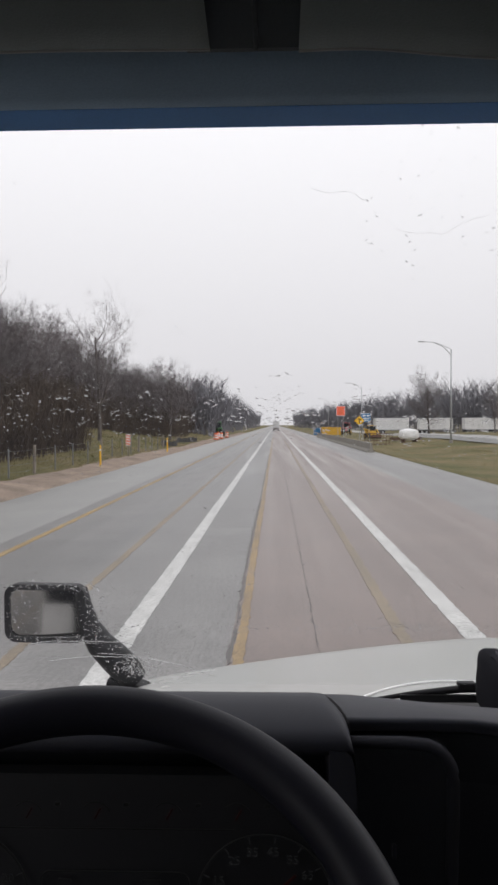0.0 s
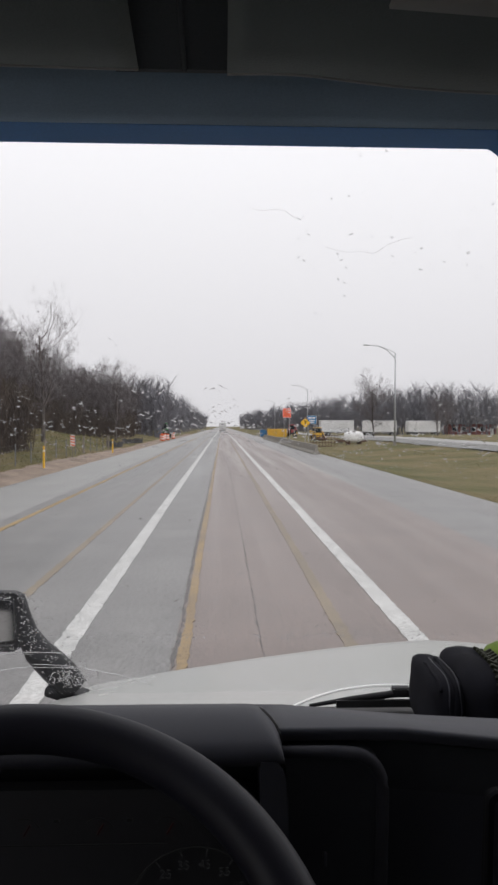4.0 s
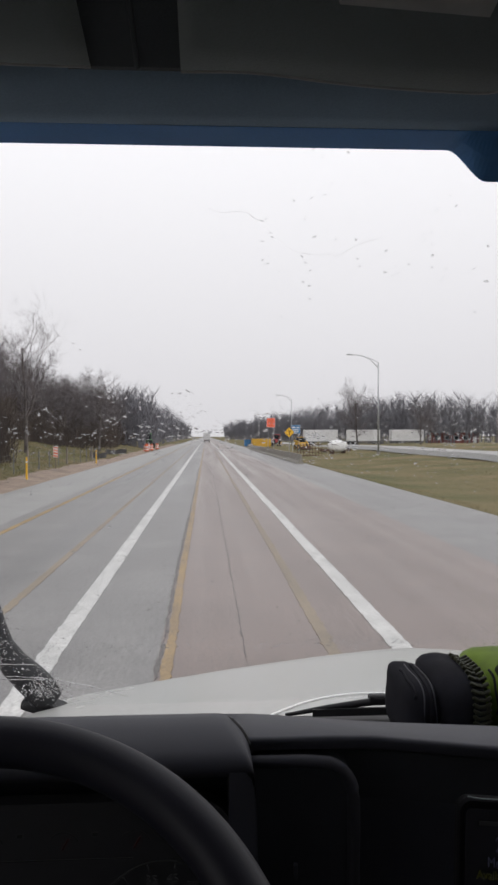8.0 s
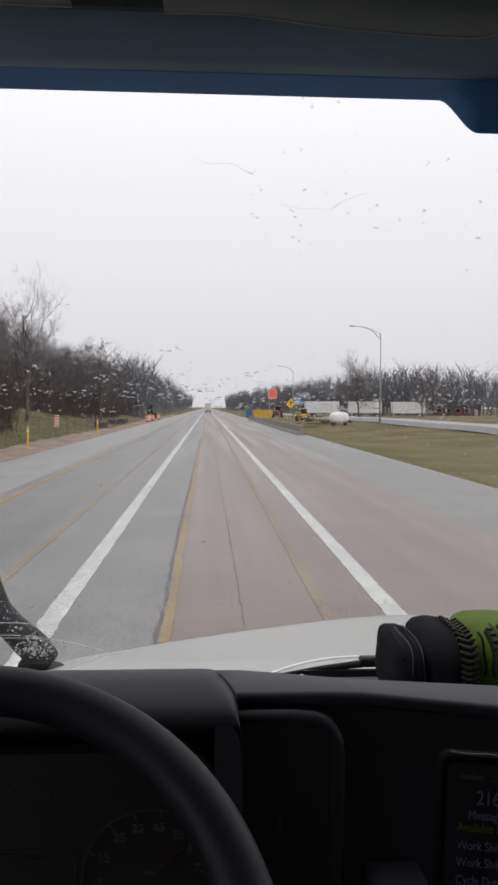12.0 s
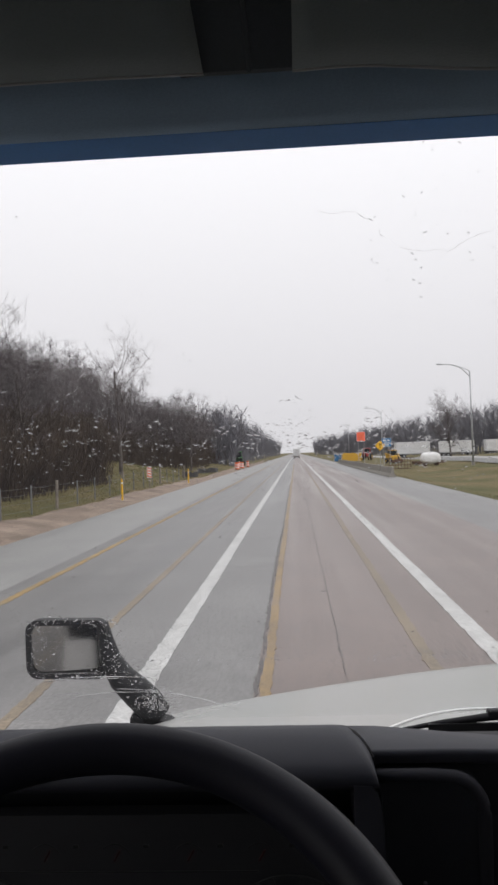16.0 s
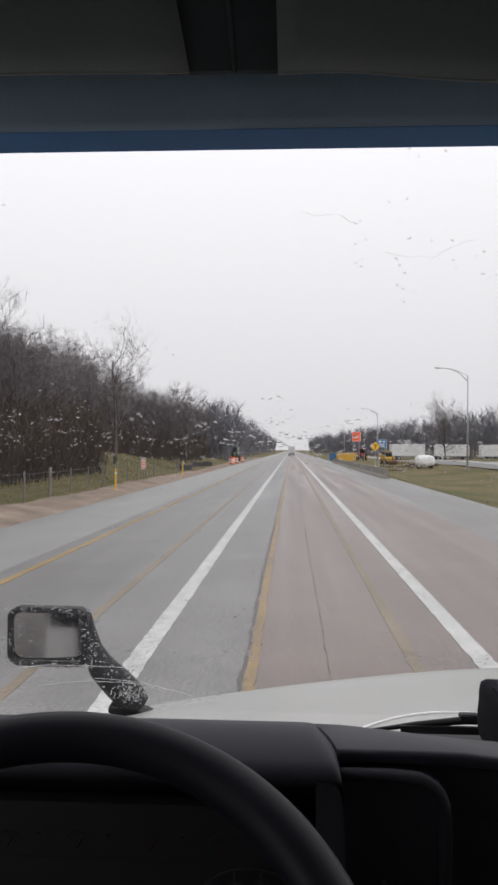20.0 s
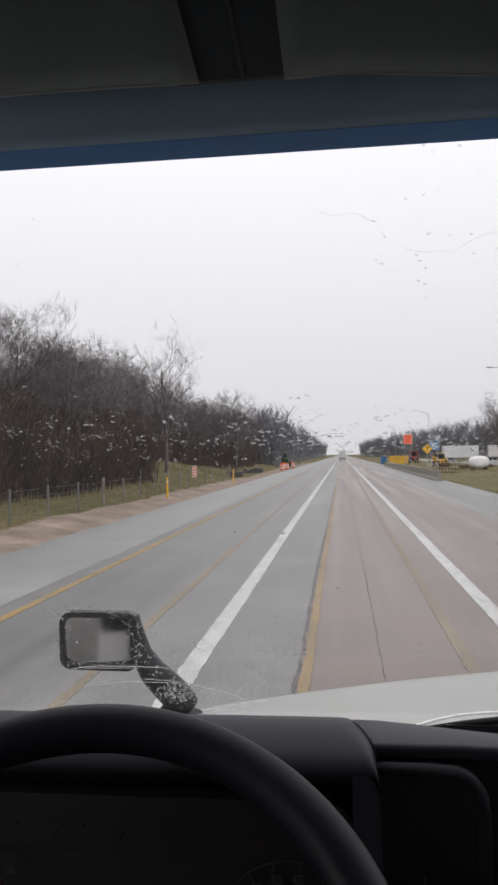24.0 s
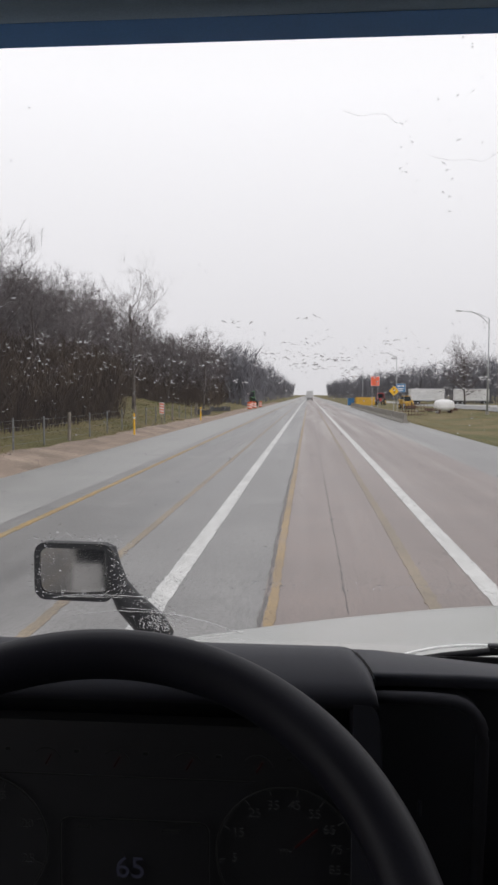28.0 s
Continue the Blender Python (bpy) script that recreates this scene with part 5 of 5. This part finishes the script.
silt = thing("silt_fence", "sagging black silt fence at the foot of the bank", "fence")
sx = -10.9
for k in range(12):
    y = 74 + 2.6 * k
    x = sx + 0.5 * math.sin(k * 0.7)
    part("stake", box_bm((0.05, 0.05, 1.0), (x, y, lie(x, y) + 0.3), (4 * math.sin(3 * k), 5 * math.cos(k), 0)), M_POST, silt)
for k in range(11):
    a = Vector((sx + 0.5 * math.sin(k * 0.7) + 0.04, 74 + 2.6 * k, 0))
    b = Vector((sx + 0.5 * math.sin((k + 1) * 0.7) + 0.04, 74 + 2.6 * (k + 1), 0))
    bm = bmesh.new()
    rows = []
    for j in range(9):
        p = a.lerp(b, j / 8)
        z = lie(p.x, p.y)
        sag = 0.14 * math.sin(math.pi * j / 8) * (0.5 + 0.5 * math.sin(k * 1.9))
        rows.append([bm.verts.new((p.x + d, p.y, zz)) for d, zz in ((0, z - 0.05), (0, z + 0.62 - sag), (0.012, z + 0.62 - sag), (0.012, z - 0.05))])
    for u, v in zip(rows, rows[1:]):
        for i in range(4):
            bm.faces.new((u[i], u[(i + 1) % 4], v[(i + 1) % 4], v[i]))
    bmesh.ops.recalc_face_normals(bm, faces=bm.faces[:])
    part("fabric_panel", bm, M_FABRIC, silt)


def delineator(x, y, material_, label, striped):
    z = lie(x, y)
    d = thing("marker_post", label, "marker post", (x, y, z), group="marker posts")
    if striped:
        part("stake", box_bm((0.05, 0.05, 1.1), (0, 0.05, 0.45)), M_POST, d)
        part("panel", box_bm((0.3, 0.02, 0.75), (0, 0, 1.15), bevel=0.005), M_SIGN_WHITE, d, "white panel")
        for k in range(4):
            part("stripe", box_bm((0.3, 0.006, 0.085), (0, -0.013, 0.87 + 0.185 * k), (0, 14, 0)), M_PAINT_ORANGE, d, "orange stripe")
    else:
        part("tube", tube_bm([(0, 0, -0.1), (0, 0, 0.9), (0, 0, 1.15)], [0.055, 0.05, 0.04], 10), material_, d)
        part("cap", cyl_bm(0.045, 0.02, 0.06, (0, 0, 1.18), seg=10), material_, d)
        part("band", cyl_bm(0.056, 0.056, 0.08, (0, 0, 0.95), seg=10), M_SIGN_WHITE, d, "pale band")
    return d


delineator(-9.3, 41, M_SIGN_YELLOW, "slim yellow marker post on the verge", False)
delineator(-9.2, 66, M_SIGN_YELLOW, "slim yellow marker post on the verge", False)
delineator(-9.9, 52, None, "orange and white striped vertical marker panel", True)


def drum(x, y, first=None):
    if first:
        return copy_thing(first, pose(x, y, max(lie(x, y), 0)))
    d = thing("traffic_drum", "orange and white traffic drum on the verge", "traffic drum", (x, y, max(lie(x, y), 0)), group="traffic drums")
    for z, r0, r1, m_, nm in ((0.05, 0.32, 0.32, M_TYRE, "base"), (0.2, 0.29, 0.28, M_PAINT_ORANGE, "band"), (0.39, 0.28, 0.27, M_SIGN_WHITE, "band"), (0.57, 0.27, 0.26, M_PAINT_ORANGE, "band"), (0.75, 0.26, 0.25, M_SIGN_WHITE, "band"), (0.93, 0.25, 0.23, M_PAINT_ORANGE, "band")):
        part(nm, cyl_bm(r0, r1, 0.1 if nm == "base" else 0.182, (0, 0, z), seg=20), m_, d)
    part("lid_grip", torus_bm(0.09, 0.02, 16, 6, pose(0, 0, 1.06, 90, 0, 0), a0=0, a1=math.pi), M_PAINT_ORANGE, d)
    return d


d0 = drum(-8.9, 118)
for x, y in ((-9.3, 121), (-8.8, 127), (-9.6, 131), (-8.7, 140)):
    drum(x, y, d0)


def wheel_part(parent, x, y, r, w, hub=M_STEEL):
    t = part("wheel", torus_bm(r * 0.72, r * 0.28, 28, 10, pose(x, y, r, 0, 90, 0), oval=w / (0.56 * r)), M_TYRE, parent, "black tyre", True)
    part("hub", cyl_bm(r * 0.5, r * 0.45, w * 0.8, (x, y, r), (0, 90, 0), 16), hub, t)


# ---- what carries the truck ----
chassis = thing("truck_chassis", "black truck chassis with tyres standing on the road", "chassis")
for x in (0.0, 0.76):
    part("frame_rail", box_bm((0.09, 5.6, 0.26), (x, -0.35, 0.70), bevel=0.01), M_BLACK, chassis)
part("front_bumper", box_bm((2.2, 0.22, 0.34), (0.38, 2.56, 0.62), bevel=0.05), M_WHITE, chassis, "white front bumper")
for y, inset in ((1.86, 0.0), (-2.6, 0.0)):
    part("axle", cyl_bm(0.07, 0.07, 1.9, (0.38, y, 0.52), (0, 90, 0), 12), M_BLACK, chassis)
    for x in (-0.62, 1.38):
        wheel_part(chassis, x, y, 0.52, 0.3)



def tractor(x, y, turn, material_, label, name="tractor"):
    t = thing(name, label, "tractor", (x, y, max(lie(x, y), -0.03)), turn)
    part("bonnet", box_bm((0.8, 1.9, 0.75), (0, 1.2, 1.25), bevel=0.1), material_, t)
    part("grille", box_bm((0.6, 0.05, 0.5), (0, 2.16, 1.25), bevel=0.02), M_BLACK, t)
    part("chassis", box_bm((0.6, 3.4, 0.4), (0, 0.5, 0.75), bevel=0.05), M_BLACK, t)
    for sx_ in (-0.65, 0.65):
        for sy in (-0.75, 0.35):
            part("cab_post", box_bm((0.07, 0.07, 1.3), (sx_, sy, 2.0)), material_, t)
        part("fender", box_bm((0.4, 1.1, 0.1), (sx_ * 1.25, -0.45, 1.62), bevel=0.04), material_, t)
    part("cab_roof", box_bm((1.5, 1.4, 0.14), (0, -0.2, 2.7), bevel=0.06), material_, t)
    part("cab_glass", box_bm((1.24, 1.05, 0.95), (0, -0.2, 2.12)), M_DARKGLASS, t, "dark cab windows")
    part("exhaust", cyl_bm(0.05, 0.05, 1.0, (0.3, 1.0, 2.0), seg=10), M_BLACK, t)
    for sx_ in (-0.85, 0.85):
        wheel_part(t, sx_, -0.4, 0.8, 0.42, M_PAINT_YELLOW)
        wheel_part(t, sx_ * 0.9, 1.7, 0.5, 0.3, M_PAINT_YELLOW)
    return t


tractor(-11.2, 150, 200, M_PAINT_GREEN, "green farm tractor parked on the verge by the wood")
tractor(16.2, 178, 160, M_PAINT_RED, "dark red tractor parked at the work site")

# ---- work site, right ----
def container(x, y, size, turn, m_, name, label):
    c = thing(name, label, "container", (x, y, max(lie(x, y), -0.03)), turn)
    w, d, h = size
    part("body", box_bm((w, d, h), (0, 0, h / 2), bevel=0.03), m_, c)
    n = int(w / 0.3)
    for k in range(n):
        part("rib", box_bm((0.1, 0.05, h * 0.86), (-w / 2 + 0.2 + k * (w - 0.4) / max(1, n - 1), -d / 2 - 0.012, h / 2)), m_, c)
    part("lid", box_bm((w + 0.06, d + 0.06, 0.08), (0, 0, h + 0.03), bevel=0.02), m_, c)
    for k in (-1, 1):
        part("skid", box_bm((0.12, d, 0.1), (k * w * 0.4, 0, 0.0)), M_RUST, c)
    return c


container(12.5, 176, (4.2, 2.2, 1.7), 4, M_PAINT_YELLOW, "roll_off_container", "yellow steel roll-off container beside the pavement")
container(9.6, 178, (1.5, 1.5, 1.5), -6, M_PAINT_BLUE, "site_box", "blue steel site box beside the yellow container")


def skid_steer(x, y, turn):
    s = thing("skid_steer", "yellow and black skid-steer loader on the verge", "loader", (x, y, max(lie(x, y), -0.03)), turn)
    part("body", box_bm((1.1, 2.0, 0.8), (0, -0.2, 0.9), bevel=0.08), M_PAINT_YELLOW, s)
    part("engine_cover", box_bm((1.2, 0.7, 0.9), (0, -1.1, 1.15), bevel=0.1), M_PAINT_YELLOW, s)
    part("cab_glass", box_bm((0.86, 1.0, 0.85), (0, 0.05, 1.65)), M_DARKGLASS, s, "dark cab windows")
    for a in (-0.5, 0.5):
        for b in (-0.5, 0.6):
            part("cab_post", box_bm((0.08, 0.08, 0.95), (a, b, 1.65)), M_BLACK, s)
        part("lift_arm", tube_bm([(a * 1.5, -1.2, 1.6), (a * 1.5, 0.6, 1.45), (a * 1.4, 1.5, 0.5)], [0.1, 0.09, 0.08], 6), M_PAINT_YELLOW, s)
        for b in (-0.75, 0.55):
            wheel_part(s, a * 1.5, b, 0.42, 0.3, M_PAINT_YELLOW)
    part("cab_roof", box_bm((1.12, 1.3, 0.1), (0, 0.05, 2.15), bevel=0.04), M_PAINT_YELLOW, s)
    part("bucket", box_bm((1.7, 0.6, 0.5), (0, 1.75, 0.35), (20, 0, 0), 0.05), M_RUST, s, "rusty bucket")
    return s


skid_steer(16.0, 130, 200)
cage = thing("rebar_cage", "rusty box-shaped cage of reinforcing bars", "rebar cage", (13.2, 100, lie(13.2, 100)), 8)
for i in range(9):
    for z in (0.06, 1.5):
        part("bar", box_bm((0.035, 1.6, 0.035), (-1.6 + 0.4 * i, 0, z)), M_RUST, cage)
    for b in (-0.8, 0.8):
        part("bar", box_bm((0.035, 0.035, 1.5), (-1.6 + 0.4 * i, b, 0.78)), M_RUST, cage)
for b in (-0.8, 0.8):
    for z in (0.1, 0.55, 1.0, 1.45):
        part("bar", box_bm((3.3, 0.035, 0.035), (0, b, z)), M_RUST, cage)
tank = thing("fuel_tank", "white rounded tank on a steel skid", "tank", (17.4, 102, lie(17.4, 102)), 12)
bm = bmesh.new()
lump(bm, (0, 0, 1.0), (1.3, 0.75, 0.75), power=3.0)
part("vessel", bm, M_SIGN_WHITE, tank, "", True)
for k in (-0.8, 0.8):
    part("saddle", box_bm((0.15, 1.3, 0.5), (k, 0, 0.2)), M_RUST, tank)
part("filler_cap", cyl_bm(0.12, 0.1, 0.14, (0.2, 0, 1.78), seg=14), M_STEEL, tank)
bund = thing("steel_bundle", "stack of rusty steel beams on timber blocks", "steel beams", (18.6, 112, lie(18.6, 112)), 20)
for k in range(5):
    part("beam", box_bm((5.0, 0.14, 0.16), (0.1 * k, 0.24 * k - 0.4, 0.25 + 0.18 * (k % 2))), M_RUST, bund)
for k in (-1.5, 1.5):
    part("block", box_bm((0.15, 1.4, 0.16), (k, 0, 0.07)), M_POST, bund)


def barrier():
    """A concrete barrier segment with the sloped foot."""
    b = thing("concrete_barrier", "stained temporary concrete barrier segment", "barrier", (7.9, 66, -0.004), group="concrete barriers")
    sect = [(-0.3, 0), (-0.3, 0.07), (-0.13, 0.28), (-0.08, 0.81), (0.08, 0.81), (0.13, 0.28), (0.3, 0.07), (0.3, 0)]
    bm = bmesh.new()
    rows = [[bm.verts.new((x, y, z)) for x, z in sect] for y in (-1.5, -1.49, 1.49, 1.5)]
    for u, v in zip(rows, rows[1:]):
        for k in range(8):
            bm.faces.new((u[k], u[(k + 1) % 8], v[(k + 1) % 8], v[k]))
    bm.faces.new(rows[0])
    bm.faces.new(rows[-1][::-1])
    bmesh.ops.recalc_face_normals(bm, faces=bm.faces[:])
    part("segment", bm, M_CONCRETE, b)
    for z in (0.3, 0.6):
        part("pin_loop", torus_bm(0.05, 0.012, 12, 6, pose(0, 1.52, z)), M_RUST, b)
    return b


b0 = barrier()
for k in range(1, 26):
    copy_thing(b0, pose(7.9 + 0.02 * math.sin(k), 66 + 3.06 * k, -0.004, 0, 0, 0.5 * math.sin(2.3 * k)))


# ---- signs and lamps ----
def sign(name, label, x, y, w, h, bottom, m_, bars, diamond=False, posts=(0,)):
    z = max(lie(x, y), -0.03)
    s = thing(name, label, "road sign", (x, y, z))
    for px in posts:
        part("post", box_bm((0.07, 0.06, bottom + h * 0.9), (px, 0.06, (bottom + h * 0.9) / 2 - 0.1)), M_STEEL, s)
    m = pose(0, 0, bottom + h / 2, 0, 45 if diamond else 0, 0)
    part("border", plate_bm(rounded(w, h, 0.06), 0.012, m), M_BLACK if diamond else M_SIGN_WHITE, s, "thin border")
    plate = part("face", plate_bm(rounded(w * 0.95, h * 0.95, 0.05), 0.01, m @ pose(0, -0.008, 0)), m_, s)
    for u, v, bw, bh, bmat in bars:
        bm = box_bm((bw, 0.006, bh), (u, -0.014, bottom + h / 2 + v))
        part("bar", bm, bmat, plate)
    return s


sign("work_zone_sign", "fluorescent orange work-zone sign on tall posts", 10.4, 124, 1.35, 1.5, 3.75, M_SIGN_RED, [(0, 0.42, 0.8, 0.14, M_PAINT_ORANGE), (0, 0.12, 0.9, 0.14, M_PAINT_ORANGE), (0, -0.18, 0.7, 0.14, M_PAINT_ORANGE), (0, -0.46, 0.9, 0.14, M_PAINT_ORANGE)], posts=(-0.45, 0.45))
sign("service_sign", "blue and white roadside service sign", 14.4, 124, 1.5, 1.35, 2.75, M_SIGN_BLUE, [(-0.3, 0.3, 0.5, 0.22, M_SIGN_WHITE), (0.3, 0.3, 0.4, 0.22, M_SIGN_WHITE), (0, -0.1, 1.0, 0.14, M_SIGN_WHITE), (0, -0.4, 0.8, 0.14, M_SIGN_WHITE)], posts=(-0.5, 0.5))
sign("warning_sign", "yellow diamond warning sign with a dark symbol", 11.2, 104, 1.0, 1.0, 2.35, M_SIGN_YELLOW, [(0, -0.1, 0.09, 0.5, M_BLACK), (0.12, 0.15, 0.3, 0.09, M_BLACK), (-0.1, 0.25, 0.09, 0.2, M_BLACK)], True)


def street_lamp(x, y, h):
    s = thing("street_lamp", "tall grey street lamp with a long arm over the road", "street lamp", (x, y, lie(x, y)), group="street lamps")
    part("pole", tube_bm([(0, 0, -0.2), (0, 0, h * 0.5), (0, 0, h)], [0.13, 0.1, 0.07], 10), M_STEEL, s, "", True)
    part("base", cyl_bm(0.24, 0.2, 0.5, (0, 0, 0.2), seg=14), M_CONCRETE, s)
    part("arm", tube_bm([(0, 0, h - 0.7), (-1.0, 0, h + 0.35), (-2.2, 0, h + 0.85), (-3.3, 0, h + 0.95)], [0.05, 0.045, 0.04, 0.035], 8), M_STEEL, s, "", True)
    part("brace", tube_bm([(0, 0, h), (-1.1, 0, h + 0.55), (-2.2, 0, h + 0.88)], 0.03, 6), M_STEEL, s)
    part("lamp_head", box_bm((0.75, 0.32, 0.14), (-3.6, 0, h + 0.94), (0, 4, 0), 0.04), M_STEEL, s)
    return s


l0 = street_lamp(21.5, 96, 11.5)
for x, y in ((21.0, 190), (20.5, 300)):
    copy_thing(l0, pose(x, y, lie(x, y)))

# ---- vehicles and buildings far ahead ----
def trailer(x, y, turn, m_, label):
    t = thing("box_trailer", label, "trailer", (x, y, max(lie(x, y), 0)), turn, "parked trailers")
    part("box_body", box_bm((8.0, 2.5, 2.7), (0, 0, 2.45), bevel=0.04), m_, t)
    for k in range(9):
        part("panel_rib", box_bm((0.05, 0.03, 2.55), (-3.8 + 0.95 * k, -1.26, 2.45)), m_, t)
    part("side_rail", box_bm((8.0, 0.08, 0.14), (0, -1.25, 1.05)), M_STEEL, t)
    part("door", box_bm((0.05, 2.3, 2.4), (4.02, 0, 2.45)), m_, t)
    for k in (-3.2, -2.1, 3.0):
        for s in (-1, 1):
            w = part("wheel", torus_bm(0.36, 0.15, 20, 8, pose(k, s * 1.0, 0.5, 90, 0, 0)), M_TYRE, t, "black tyre", True)
            part("hub", cyl_bm(0.24, 0.22, 0.24, (k, s * 1.0, 0.5), (90, 0, 0), 12), M_STEEL, w)
    return t


trailer(27.5, 186, 4, M_TRAILER, "pale grey box trailer parked beside the road")
trailer(38.5, 189, -3, M_TRAILER, "white box trailer parked in a row")
trailer(49.5, 190, 2, M_TRAILER, "white box trailer parked in a row")


def house(x, y, turn):
    h = thing("roadside_building", "low red-brown roadside building with a dark pitched roof", "building", (x, y, max(lie(x, y), 0) - 0.1), turn)
    part("wall", box_bm((12, 7, 3.2), (0, 0, 1.6)), M_BRICKRED, h)
    bm = bmesh.new()
    a = [bm.verts.new(p) for p in ((-6.4, -4, 3.15), (6.4, -4, 3.15), (6.4, 4, 3.15), (-6.4, 4, 3.15), (-6.2, 0, 5.0), (6.2, 0, 5.0))]
    for f in ((0, 1, 5, 4), (1, 2, 5), (2, 3, 4, 5), (3, 0, 4), (3, 2, 1, 0)):
        bm.faces.new([a[k] for k in f])
    part("roof", bm, M_ROOF, h)
    for k in range(4):
        w = part("window", box_bm((1.3, 0.08, 1.2), (-4.6 + 2.4 * k, -3.52, 1.8)), M_SIGN_WHITE, h, "white-framed window")
        part("pane", box_bm((1.1, 0.04, 1.0), (-4.6 + 2.4 * k, -3.57, 1.8)), M_DARKGLASS, w)
    part("door", box_bm((1.0, 0.1, 2.1), (5.0, -3.52, 1.05)), M_SIGN_WHITE, h)
    return h


house(66, 205, -6)


def lorry(x, y):
    t = thing("box_truck", "white box truck far ahead on the road", "truck", (x, y, 0))
    part("box_body", box_bm((2.5, 6.0, 2.7), (0, 1.5, 2.35), bevel=0.05), M_TRAILER, t)
    for k in (-0.61, 0.61):
        d = part("rear_door", box_bm((1.16, 0.06, 2.4), (k, -1.52, 2.35), bevel=0.02), M_TRAILER, t)
        part("latch", box_bm((0.05, 0.05, 2.2), (k * 0.4, -1.57, 2.35)), M_STEEL, d)
        part("tail_lamp", box_bm((0.2, 0.05, 0.14), (k * 1.7, -1.5, 0.85)), M_PAINT_RED, t, "red tail lamp")
    part("cab", box_bm((2.3, 2.0, 2.2), (0, 5.7, 1.7), bevel=0.15), M_WHITE, t)
    part("bumper", box_bm((2.3, 0.12, 0.2), (0, -1.55, 0.6)), M_STEEL, t)
    for k in (-0.95, 0.95):
        for yy in (0.2, 5.4):
            wheel_part(t, k, yy, 0.48, 0.3)
    return t


lorry(0.35, 290)
